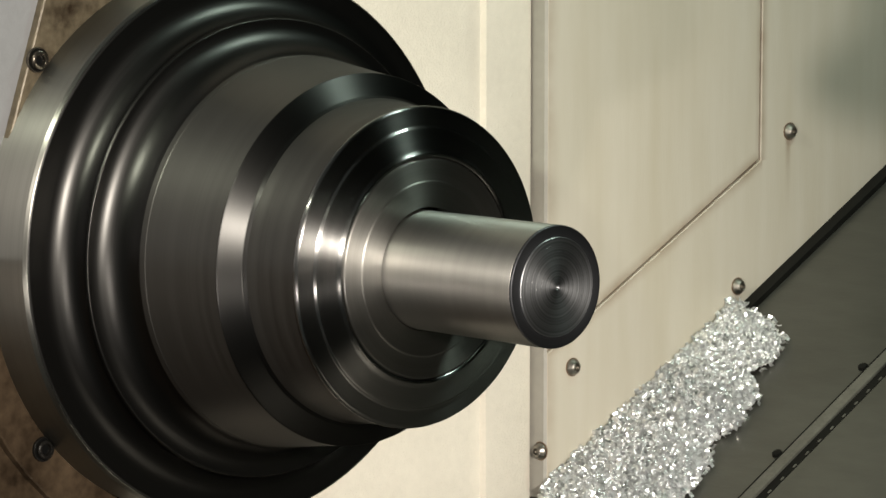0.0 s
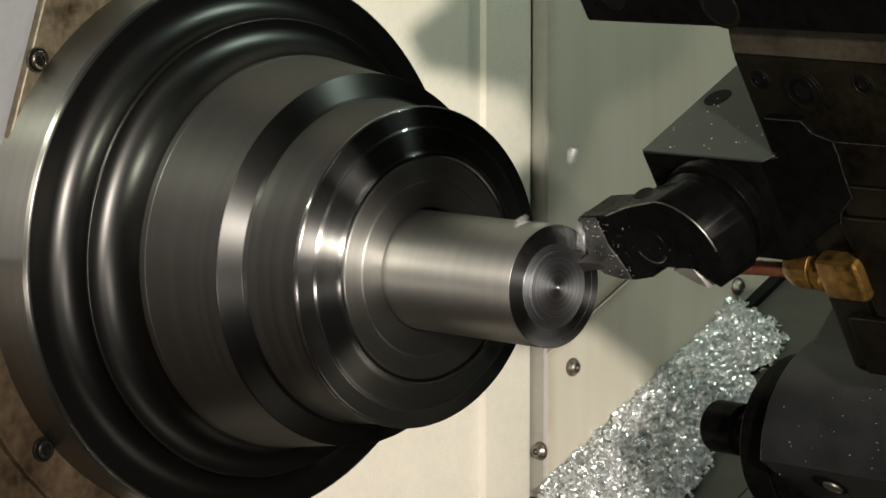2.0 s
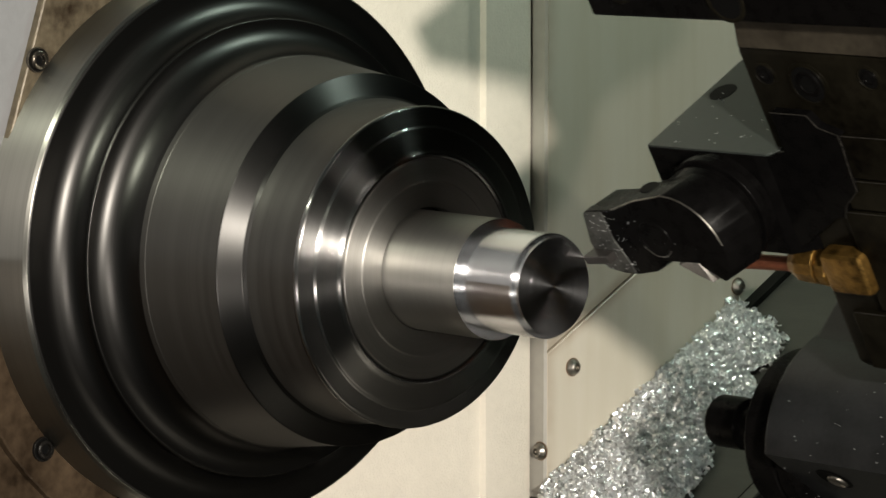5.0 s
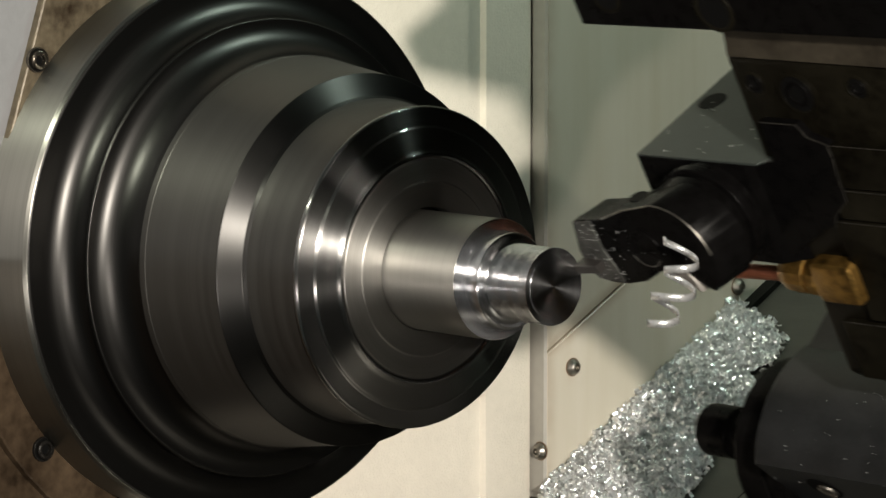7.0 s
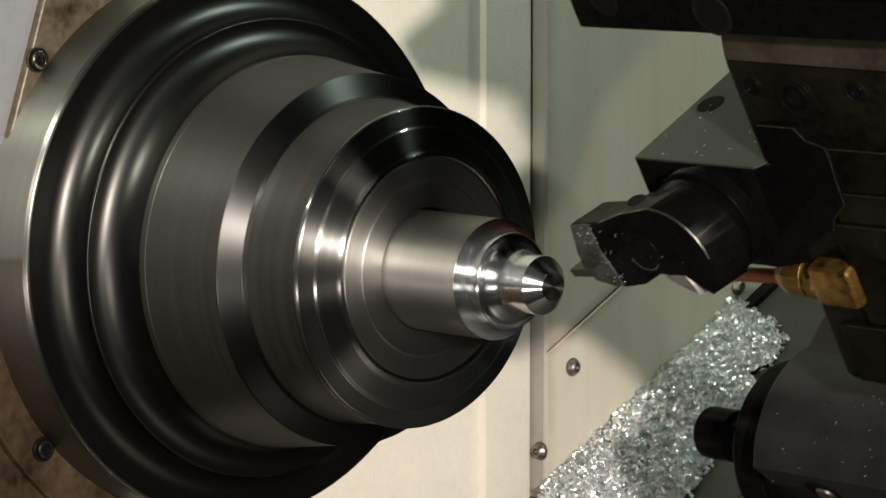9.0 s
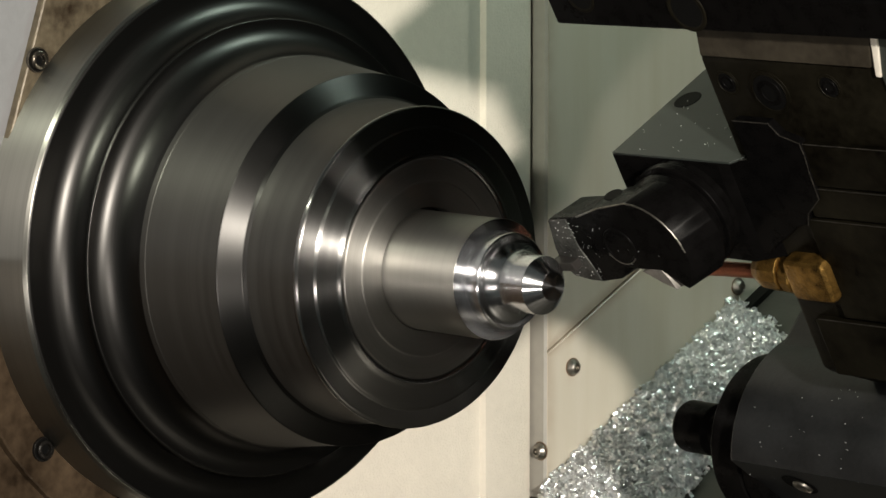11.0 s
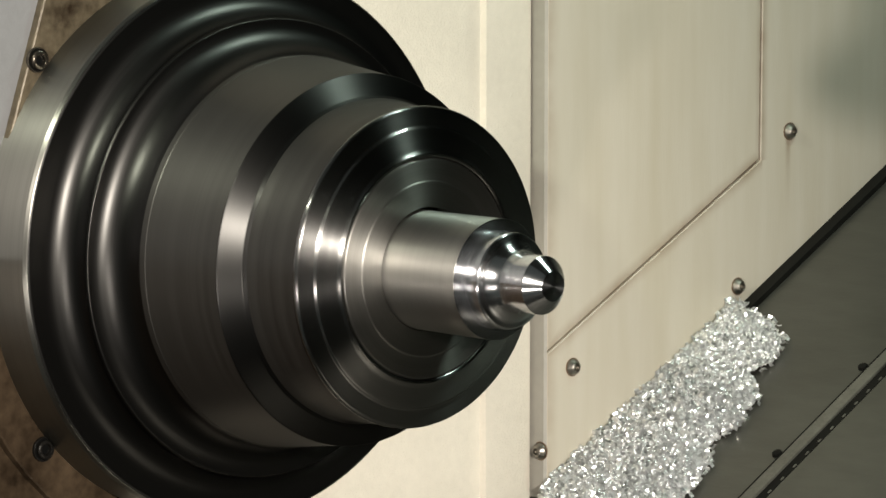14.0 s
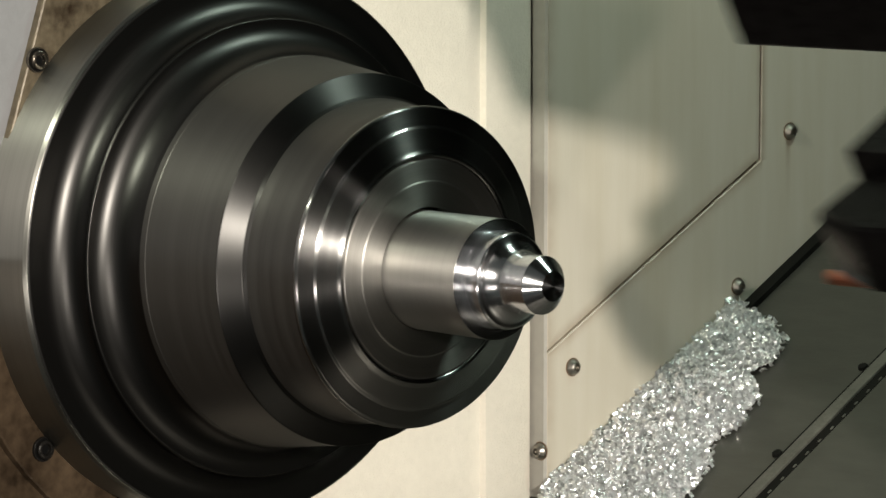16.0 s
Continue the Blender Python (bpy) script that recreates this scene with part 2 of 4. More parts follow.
def tube(points, radius, seg=16):
    """A round tube through the points."""
    bm = bmesh.new()
    rings = []
    pts = [Vector(p) for p in points]
    for i, p in enumerate(pts):
        d = (pts[min(i + 1, len(pts) - 1)] - pts[max(i - 1, 0)]).normalized()
        m = Matrix.Translation(p) @ along(d)
        rings.append([bm.verts.new(m @ Vector((0, radius * math.cos(2 * math.pi * j / seg), radius * math.sin(2 * math.pi * j / seg)))) for j in range(seg)])
    for a, b in zip(rings, rings[1:]):
        for j in range(seg):
            bm.faces.new((a[j], b[j], b[(j + 1) % seg], a[(j + 1) % seg]))
    bm.faces.new(rings[0][::-1])
    bm.faces.new(rings[-1])
    return bm


C30, S30 = math.cos(math.pi / 6), 0.5
BED = Matrix(((1, 0, 0, 0), (0, C30, -S30, 0), (0, S30, C30, 0), (0, 0, 0, 1)))   # slant-bed axes: x, up the slant, off the bed

# ---------------------------------------------------------------- walls and covers
WX = -0.240


def wall_with_groove():
    # painted casting behind the chuck, with a shallow upright groove
    y0, y1, g0, g1, ztop, zbot = -0.60, 0.2255, 0.1820, 0.1913, 0.75, -0.60
    xs, xb = WX - 0.0084, WX - 0.06
    prof = [(xb, y0), (xs, y0), (xs, g0 - 0.0015), (xs - 0.003, g0), (xs - 0.003, g1), (xs, g1 + 0.0015), (xs, y1 - 0.004), (xs - 0.001, y1 - 0.001), (xs - 0.006, y1), (xb, y1)]
    return prism([(a, b, zbot) for a, b in prof], (0, 0, ztop - zbot))


tagged(finish(wall_with_groove(), "wall_headstock", CAST), "cream painted rough-cast headstock wall of the lathe", "wall", kind="structure")


# sheet panels: the upper one ends at a seam that follows the slanted bed
SEAM = [(0.2270, -0.0758), (0.3865, 0.0136), (0.3883, 0.60)]
gap = 0.0006
upper = [(WX, 0.2275, 0.60), (WX, 0.2275, SEAM[0][1] + gap), (WX, SEAM[1][0] - gap, SEAM[1][1] + gap), (WX, SEAM[2][0] - gap, 0.60)]
lower = [(WX, 0.2275, SEAM[0][1] - gap), (WX, 0.2275, -0.45), (WX, 0.95, -0.45), (WX, 0.95, 0.60), (WX, SEAM[2][0] + gap, 0.60), (WX, SEAM[1][0] + gap, SEAM[1][1] - gap)]
tagged(finish(prism(upper, (-0.004, 0, 0), 0.0005, 1), "panel_upper", PANEL), "cream painted sheet-metal panel with worn edges", "wall panel", kind="structure")
tagged(finish(prism(lower, (-0.004, 0, 0), 0.0005, 1), "panel_lower", PANEL), "cream painted sheet-metal panel along the slanted bed", "wall panel", kind="structure")
tagged(finish(box(WX - 0.03, WX - 0.0045, 0.2275, 0.95, -0.45, 0.60), "panel_backing", GRIME), "brown grimy backing behind the panel seams", "wall", kind="structure")
# edge strip in a darker grey than the cream panels
flange = [(WX - 0.0100, 0.2262), (WX - 0.0012, 0.2263), (WX, 0.2275), (WX - 0.03, 0.2275), (WX - 0.03, 0.2262)]
tagged(finish(prism([(a, b, -0.45) for a, b in flange], (0, 0, 1.05)), "panel_flange", GREYEDGE), "folded grey edge of the sheet panel", "wall panel", kind="structure")

# slanted telescopic way covers in bed axes
NC = -0.244
tagged(finish(transformed(box(-0.30, 0.02, -0.25, 1.2, NC - 0.012, NC), BED), "way_cover_lower", COVER), "dark grey steel way cover plate, oily", "way cover", kind="structure")
over = thing("way_cover", "dark grey telescopic steel way cover with black rubber edge", "way cover")
part("plate", transformed(box(-0.1100, 0.9, -0.25, 1.2, NC + 0.0003, NC + 0.0016, 0.0004), BED), COVER, over)
# shadow of the gap beside the lip, put in as a black strip
part("gap_shadow", transformed(box(-0.1256, -0.1244, -0.25, 1.2, NC + 0.0003, NC + 0.0020, 0.0003), BED), COVERDARK, over, "black strip for the shadow in the cover gap")
part("lip", transformed(box(-0.1242, -0.1164, -0.25, 1.2, NC + 0.0003, NC + 0.0024, 0.0006), BED), COVERLIP, over, "worn steel lip")
part("seal", transformed(box(-0.1162, -0.1102, -0.25, 1.2, NC + 0.0003, NC + 0.0014, 0.0004), BED), COVERDARK, over, "black rubber seal")
for k in range(26):
    part("rivet", transformed(box(-0.1118, -0.1108, 0.100 + 0.0105 * k, 0.1025 + 0.0105 * k, NC + 0.0014, NC + 0.0020, 0.0002), BED), COVERLIP, over)
for s in (0.1825, 0.2567, 0.33, 0.11):
    part("clip", transformed(transformed(lathe([(0, 0, 0), (0, 0.0028, 0), (0.0015, 0.0024, 0), (0.002, 0, 0)], 12), Matrix.Translation((-0.1295, s, NC)) @ along((0, 0, 1))), BED), COVERDARK, over)
# black strip laid along the gap at the panel's foot
tagged(finish(transformed(box(WX + 0.0005, WX + 0.0085, -0.25, 1.2, NC - 0.001, NC + 0.003), BED), "cover_gap_strip", COVERDARK), "black strip along the gap between panel and way cover", "seal", kind="structure")

# enclosure that closes the place
tagged(finish(box(-0.30, 1.6, 0.95, 0.97, -0.8, 0.85), "wall_back", DARKBOX), "dark machine enclosure back wall", "wall", kind="structure")
tagged(finish(box(1.6, 1.62, -0.2, 0.97, -0.8, 0.85), "wall_end", DARKBOX), "dark machine enclosure end wall", "wall", kind="structure")
tagged(finish(box(-0.30, 1.6, -0.10, 0.97, 0.75, 0.77), "ceiling", DARKBOX), "dark machine enclosure roof", "ceiling", kind="structure")
tagged(finish(box(-0.30, 1.6, -0.60, 0.97, -0.62, -0.60), "floor", DARKBOX), "dark chip tray floor of the machine", "floor", kind="structure")


def button_screw(m, size=0.0045):
    ob = thing("button_screw", "dull steel button-head screw with hex socket", "screw", "panel screws", m=m)
    r = size
    part("head", lathe([(0, r, 0), (r * 0.25, r * 0.98, 0.0006), (r * 0.75, r * 0.62, 0.0008), (r * 0.85, r * 0.42, 0.0002), (r * 0.45, r * 0.38, 0), (r * 0.45, 0, 0)], 32), SCREWSTEEL, ob)
    part("washer", lathe([(-0.0005, r * 1.02, 0), (0.0004, r * 1.08, 0), (0.0004, r * 0.7, 0)], 32), GRIME, ob, "rusty washer ring")
    return ob


first = button_screw(pose(WX, 0.2457, -0.0849))
for y, z in ((0.3697, -0.0536), (0.4099, 0.0276), (0.52, 0.06), (0.4099, 0.16)):
    copy_thing(first, pose(WX, y, z))
copy_thing(first, Matrix.Translation((WX - 0.0030, 0.2262, -0.1266)) @ along((0, -1, 0)))

# headstock nose plate round the spindle
nose = thing("nose_plate", "tan worn spindle nose plate with socket screws", "machine cover")
ring = [((0.1435 if a > 70 else 0.1200) * math.cos(radians(a)), (0.1435 if a > 70 else 0.1200) * math.sin(radians(a))) for a in range(0, 118, 6)]
ring += [(-0.0830, 0.1475), (-0.0968, 0.1055), (-0.1172, 0.0426), (-0.1275, 0.0005)]
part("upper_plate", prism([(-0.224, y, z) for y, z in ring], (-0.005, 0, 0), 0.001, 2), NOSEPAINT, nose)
ring = [((0.1435 if a < -80 else 0.1200) * math.cos(radians(a)), (0.1435 if a < -80 else 0.1200) * math.sin(radians(a))) for a in range(-168, 1, 6)] + [(-0.1275, -0.0005)]
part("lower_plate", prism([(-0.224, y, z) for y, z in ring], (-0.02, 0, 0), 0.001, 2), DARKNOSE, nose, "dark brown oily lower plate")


def socket_screw(at, parent, steel):
    m = Matrix.Translation(at)
    body = part("socket_screw", transformed(lathe([(0, 0.0042, 0), (0.0026, 0.0042, 0.0008), (0.0030, 0.0026, 0.0003), (0.0012, 0.0023, 0), (0.0012, 0, 0)], 32), m), steel, parent, "oily steel socket screw")
    part("socket", transformed(lathe([(0.0014, 0.0022, 0), (0.0016, 0, 0)], 6), m), HOLESHADE, body)
    part("recess", transformed(lathe([(-0.0005, 0.0050, 0), (0.0006, 0.0050, 0.0002), (0.0006, 0.0042, 0)], 32), m), HOLESHADE, body)
    part("rim", transformed(lathe([(-0.0002, 0.0057, 0), (0.0010, 0.0055, 0.0002), (0.0010, 0.0050, 0.0001), (0.0004, 0.0049, 0)], 40), m), steel, body, "worn bright bore rim")


socket_screw((-0.2238, -0.0985, 0.0868), nose, OILYSCREW)
socket_screw((-0.2238, -0.0982, -0.0851), nose, BLACKSCREW)
tagged(finish(box(WX - 0.0084, -0.2285, -0.6, -0.06, 0.0, 0.6, 0.001), "wall_side_cover", BLUEGREY), "pale grey painted cover beside the spindle", "wall", kind="structure")
tagged(finish(box(WX - 0.0084, -0.2285, -0.6, -0.06, -0.45, -0.0005, 0.001), "wall_side_lower", DARKNOSE), "dark brown oily cover below the spindle", "wall", kind="structure")

# ---------------------------------------------------------------- chuck
chuck = thing("collet_chuck", "turned steel collet chuck with stepped dark rings, spinning", "chuck")
part("spindle_ring", lathe([(-0.2400, 0.100, 0), (-0.2400, 0.1256, 0.0005), (-0.1990, 0.1256, 0.0004), (-0.1972, 0.1244, 0.0003), (-0.1972, 0.110, 0)], 256), BANDSTEEL, chuck, "bright ground steel spindle ring")
cove = [(-0.1835 - 0.0133 * math.cos(radians(a)), 0.1165 - 0.0137 * math.sin(radians(a)), 0) for a in range(0, 88, 6)]
cove2 = [(-0.1628 - 0.0198 * math.cos(radians(a)), 0.1022 - 0.0148 * math.sin(radians(a)), 0) for a in range(0, 81, 5)]
part("flange", lathe([(-0.1980, 0.1246, 0), (-0.1972, 0.1242, 0.0003), (-0.1968, 0.1232, 0.0005), (-0.1968, 0.1180, 0)] + cove + [(-0.1846, 0.1032, 0), (-0.1838, 0.1037, 0.0004), (-0.1826, 0.1030, 0.0006)] + cove2, 256, 5), CHUCKSTEEL, chuck, "dark glossy flange with two coves")
part("body", lathe([(-0.16624, 0.08762, 0), (-0.1634, 0.08722, 0), (-0.1631, 0.08750, 0.0001), (-0.1626, 0.08720, 0.0001), (-0.1218, 0.0814, 0)], 256, 5), SATINSTEEL, chuck, "satin grey tapered chuck body")
part("rim", lathe([(-0.1219, 0.0814, 0), (-0.1216, 0.0817, 0.0008), (-0.1211, 0.0813, 0.0006), (-0.1157, 0.0722, 0.0008), (-0.1149, 0.0717, 0.0008), (-0.1140, 0.0711, 0)], 256, 5), RIMSTEEL, chuck, "dark polished chamfered rim")
part("neck", lathe([(-0.1141, 0.0711, 0), (-0.1090, 0.0700, 0.002), (-0.0930, 0.0688, 0.002), (-0.0860, 0.0687, 0)], 256, 5), SATINSTEEL, chuck)
part("collet_nut", lathe([(-0.0862, 0.0692, 0), (-0.0852, 0.0695, 0.0006), (-0.0838, 0.0688, 0.0007), (-0.0826, 0.0610, 0.0006), (-0.0817, 0.0601, 0.0004), (-0.0793, 0.0508, 0.0012), (-0.0782, 0.0493, 0.0006), (-0.0786, 0.0478, 0.0005), (-0.0800, 0.0474, 0)], 256, 5), NUTSTEEL, chuck, "fine-turned collet nut with bright edges")

part("collet", lathe([(-0.0800, 0.0476, 0), (-0.0788, 0.0470, 0.0004), (-0.0788, 0.0380, 0.0003), (-0.0784, 0.0374, 0.0003), (-0.0786, 0.0266, 0.0003), (-0.0840, 0.0264, 0)], 192, 5), COLLETSTEEL, chuck, "grey satin collet face")

# ---------------------------------------------------------------- workpiece: finished core inside shells of stock
WORK_Z = -0.0006
work = thing("workpiece", "steel bar held in the collet, turned to a stepped cone", "workpiece")
work.scale = (1.0, 1.022, 1.022)
part("bar", lathe([(-0.0900, 0.0250, 0), (-0.0358, 0.0250, 0)], 192), BARSTEEL, work, "dull grey drawn steel bar")
part("core", lathe([(-0.0359, 0.0249, 0), (-0.0357, 0.02493, 0), (-0.0355, 0.0247, 0), (-0.0355, 0.0203, 0.0002), (-0.0359, 0.0197, 0.0002), (-0.0340, 0.0197, 0.0002), (-0.0336, 0.0199, 0.0001), (-0.0312, 0.0199, 0.0001), (-0.0310, 0.0196, 0.0001), (-0.0303, 0.0196, 0.0001), (-0.0300, 0.0199, 0.0001), (-0.0270, 0.0199, 0.0004), (-0.0263, 0.0192, 0.0004), (-0.0258, 0.0165, 0.003),
                   (-0.0225, 0.0126, 0.0026), (-0.0185, 0.0120, 0.001), (-0.0150, 0.0120, 0.0002), (-0.0147, 0.0118, 0.0001), (-0.0133, 0.0118, 0.0001), (-0.0130, 0.0120, 0.0001), (-0.0082, 0.0120, 0.0002), (-0.0024, 0.0062, 0.0002), (-0.0022, 0.0, 0)], 160), CUTSTEEL, work, "bright freshly turned stepped cone")


def shell(name, r_out, r_in, x0, x1, mat, label, edge=0.00004):
    return part(name, lathe([(x0, r_in, 0), (x0, r_out, 0), (x1 - edge, r_out, 0), (x1, r_out - edge, 0), (x1, r_in, 0)], 160, closed=True), mat, work, label)


SHELLS = []
blank = shell("stock_shell", 0.02499, 0.0214, -0.0358, -0.0020, BARSTEEL, "outer shell of bar stock being turned away")
SHELLS.append((blank, [(3.42, 0.0), (4.65, -0.0333)]))
blank_end = part("faced_end", lathe([(-0.0030, 0.0249, 0), (-0.00193, 0.0249, 0), (-0.00192, 0.0248, 0), (-0.00192, 0.0214, 0)], 160), CUTSTEEL, work, "fresh-cut end ring of the bar")
SHELLS.append((blank_end, [(3.42, 0.0), (4.65, -0.0333)]))
SHELLS.append((shell("stock_shell", 0.0214, 0.0198, -0.0360, -0.0020, CUTSTEEL, "turned shell of stock"), [(4.95, 0.0), (5.45, -0.0338)]))
SHELLS.append((shell("stock_shell", 0.0198, 0.0158, -0.0272, -0.0020, CUTSTEEL, "turned shell of stock"), [(5.55, 0.0), (6.05, -0.0248)]))
grooves = [(-0.0272 + 0.0006 * k + o, 0.0158 - d, 0) for k in range(41) for o, d in ((0.0, 0.0), (0.00025, 0.00009 * (0.4 + 0.6 * abs(math.sin(k * 1.7)))))]
rough = part("stock_shell", lathe([(-0.0274, 0.0131, 0), (-0.0274, 0.0158, 0)] + grooves + [(-0.0020, 0.0158, 0), (-0.0020, 0.0131, 0)], 160, closed=True), CUTSTEEL, work, "grooved turned shell of stock")
SHELLS.append((rough, [(6.98, 0.0), (7.85, -0.0249)]))
SHELLS.append((shell("stock_shell", 0.0131, 0.0121, -0.0270, -0.0020, CUTSTEEL, "thin turned shell of stock"), [(7.9, 0.0), (8.12, -0.0235)]))
cone = part("stock_ring", lathe([(-0.0082, 0.0120, 0), (-0.0020, 0.0120, 0), (-0.0020, 0.0, 0), (-0.00215, 0.0, 0), (-0.00215, 0.0066, 0)], 128, closed=False), CUTSTEEL, work, "end ring of stock turned into a cone")
SHELLS.append((cone, [(8.2, 0.0), (8.5, -0.0075)]))
# faced-off end of the blank: rings that give way one after the other
edges = [0.0250, 0.0203, 0.0172, 0.0144, 0.0116, 0.0088, 0.0060, 0.0034, 0.0]
FACE_TIMES = [1.38, 1.68, 1.90, 2.10, 2.28, 2.46, 2.62, 2.80]
for i, (ro, ri) in enumerate(zip(edges, edges[1:])):
    front = -0.0006 if i == 0 else 0.0
    bm = lathe([(-0.0018, ro - 0.00003, 0), (front - (0.0003 if i < 2 else 0.00002), ro - 0.00003, 0), (front, ro - (0.0003 if i < 2 else 0.00005), 0), (front, max(ri, 0.0012 if i == 7 else 0.0), 0)] + ([(front - 0.0015, 0.0, 0)] if i == 7 else []), 128)
    ob = part("blank_face", bm, BLANKRIM if i == 0 else BLANKFACE, work, "dark recessed rim of the sawn blank end" if i == 0 else "ringed grey end face of the blank")
    t = FACE_TIMES[i]
    SHELLS.append((ob, [(t, 0.0), (t + 0.18, -0.0035), (3.25, -0.0035), (3.38, -0.0420)]))

# ---------------------------------------------------------------- turret
TC = 0.243           # turret axis up the slant from the spindle axis, tool cutting at its reference place
AP = 0.185
turret = thing("tool_turret", "dark oily eight-station tool turret with turning tools", "tool turret")


def L(x, s, n):
    """Reference place in bed axes to the turret's own space."""
    return Vector((x, s - TC, n))


def shifted(bm):
    return transformed(bm, Matrix.Translation((0, -TC, 0)))


R8 = AP / math.cos(math.pi / 8)
octagon = [(0.0795, -R8 * math.cos(math.pi / 8 + i * math.pi / 4), R8 * math.sin(math.pi / 8 + i * math.pi / 4)) for i in range(8)]
part("drum", prism(octagon, (0.0985, 0, 0), 0.003, 2), TURRETSTEEL, turret, "oily brown-black octagonal turret drum")
part("hub", lathe([(0.176, 0.0, 0), (0.176, 0.150, 0.004), (0.300, 0.150, 0.004), (0.300, 0.0, 0)], 64), TURRETSTEEL, turret)
part("housing", shifted(box(0.205, 0.60, 0.10, 0.50, -0.13, 0.20, 0.01)), TURRETSTEEL, turret, "dark turret housing")
# light on this stretch of the edge is put into a pale strip
part("lit_drum_edge", shifted(prism([(0.1715, 0.0555, 0.0735), (0.1740, 0.0555, 0.0730), (0.1790, 0.0580, 0.0960), (0.1750, 0.0580, 0.0965)], (0.0, 0.006, 0), 0.0006)), CAST, turret, "lit stretch of the drum edge as a pale strip")
part("rear_plate", shifted(prism([(0.1790, 0.0600, 0.110), (0.1740, 0.0560, 0.073), (0.1758, 0.0560, 0.040), (0.2300, 0.0560, 0.030), (0.2300, 0.0600, 0.110)], (0.0, 0.03, 0.0), 0.001)), GREYBLOCK, turret, "dark grey plate behind the drum")
# light on the upper chamfer, put into a paler brown plate
part("lit_chamfer_plate", shifted(prism([(0.0830, 0.0562, 0.0780), (0.1700, 0.0562, 0.0768), (0.1750, 0.0590, 0.0968), (0.0850, 0.0590, 0.0970)], (0.0, 0.006, 0.0), 0.0005)), LITCHAMFER, turret, "brown drum chamfer, its light put into a paler colour")
# ground steps on the drum face
for x0, n0, n1 in ((0.1120, 0.0196, 0.0398), (0.1120, 0.0044, 0.0186), (0.1070, -0.0455, 0.0030), (0.0900, -0.0760, -0.0475)):
    step = part("wedge", shifted(box(x0, 0.1735, 0.0552, 0.0600, n0, n1, 0.0008)), TURRETSTEEL, turret)
    part("rubbed_edge", shifted(tube([(x0 + 0.002, 0.0552, n1), (0.172, 0.0552, n1)], 0.00022, 6)), TURRETLINE, step, "rubbed bright edge")


def plate_screw(x, n, r):
    m = Matrix.Translation(L(x, 0.0580, n)) @ along((0, -1, 0))
    ob = part("cap_screw", transformed(lathe([(-0.001, r * 1.35, 0), (0.0004, r * 1.35, 0.0002), (0.0004, r * 1.12, 0), (-0.004, r * 1.1, 0)], 32), m), TURRETSTEEL, turret, "countersunk cap screw in its bore")
    part("bore", transformed(lathe([(0.0002, r * 1.1, 0), (0.0003, 0, 0)], 32), m), HOLESHADE, ob)
    part("screw_head", transformed(lathe([(0.0002, r * 0.80, 0), (0.0006, r * 0.76, 0.0002), (0.0006, r * 0.52, 0), (0.0003, r * 0.48, 0)], 24), m), BLACKOX, ob)
    part("bore_rim", transformed(lathe([(0.0003, r * 1.16, 0), (0.0007, r * 1.12, 0.0001), (0.0004, r * 1.07, 0)], 32), m), TURRETSTEEL, ob)


plate_screw(0.0905, 0.0650, 0.0042)
plate_screw(0.1114, 0.0615, 0.0075)
plate_screw(0.1439, 0.0660, 0.0042)

# main tool: grey block, black clamp body, round turning head
holder = part("tool_block", shifted(prism([(0.0142, 0.0518, -0.019), (0.0730, 0.0518, -0.019), (0.0900, 0.0600, -0.019), (0.0900, 0.1180, -0.019), (0.0142, 0.1180, -0.019)], (0, 0, 0.0484), 0.0006)), BLACKOX, turret, "black steel tool block with a lighter grey top")
# thin grey sheet over the black block makes its top lighter
part("top_plate", shifted(prism([(0.0144, 0.0520, 0.0291), (0.0800, 0.0520, 0.0291), (0.0888, 0.0604, 0.0291), (0.0888, 0.1178, 0.0291), (0.0144, 0.1178, 0.0291)], (0, 0, 0.0011), 0.0003)), GREYBLOCK, holder, "grey top sheet of the tool block")
CLAMP = [(0.0886, 0.0310), (0.0889, 0.0494), (0.1078, 0.0493), (0.1115, 0.0439), (0.1206, 0.0408), (0.1209, 0.0347), (0.1200, 0.0271), (0.1196, 0.0144), (0.1109, 0.0068), (0.1084, 0.0011), (0.1027, -0.0003), (0.0804, -0.0155), (0.0755, -0.0160), (0.0722, -0.0092)]
clamp = part("clamp_body", shifted(prism([(x, 0.054, n) for x, n in CLAMP] + [(0.0765, 0.054, 0.0280)], (0, 0.008, 0), 0.0006)), BLACKOX, holder, "black clamp body")
for a, b in ((1, 4), (4, 6), (6, 9)):
    edge = []
    for (x0, n0), (x1, n1) in zip(CLAMP[a:b], CLAMP[a + 1:b + 1]):
        edge += [(x0 + (x1 - x0) * k / 5, 0.0540, n0 + (n1 - n0) * k / 5) for k in range(5)]
    part("edge_line", shifted(tube(edge + [(CLAMP[b][0], 0.0540, CLAMP[b][1])], 0.00024, 6)), TURRETLINE, holder, "worn edge drawn as a bright line")
m = Matrix.Translation(L(0.0235, 0.0932, 0.030)) @ along((0, 0, 1))
part("screw_hole", transformed(lathe([(0.0002, 0.0062, 0), (0.0004, 0.0058, 0), (0.0003, 0, 0)], 32), m), HOLESHADE, holder)
HX, HN = 0.050, 0.006
head = part("tool_head", transformed(lathe([(-0.024, 0.0, 0), (-0.024, 0.0226, 0.0004), (-0.0105, 0.0230, 0.0005), (-0.0100, 0.0222, 0), (-0.0085, 0.0222, 0), (-0.0080, 0.0245, 0.0006), (-0.0040, 0.0245, 0.0006), (-0.0035, 0.0232, 0), (0.004, 0.0232, 0)], 96),
            Matrix.Translation(L(HX, 0.0518, HN)) @ along((0, 1, 0))), BLACKOX, turret, "black round turning head with a sculpted nose")
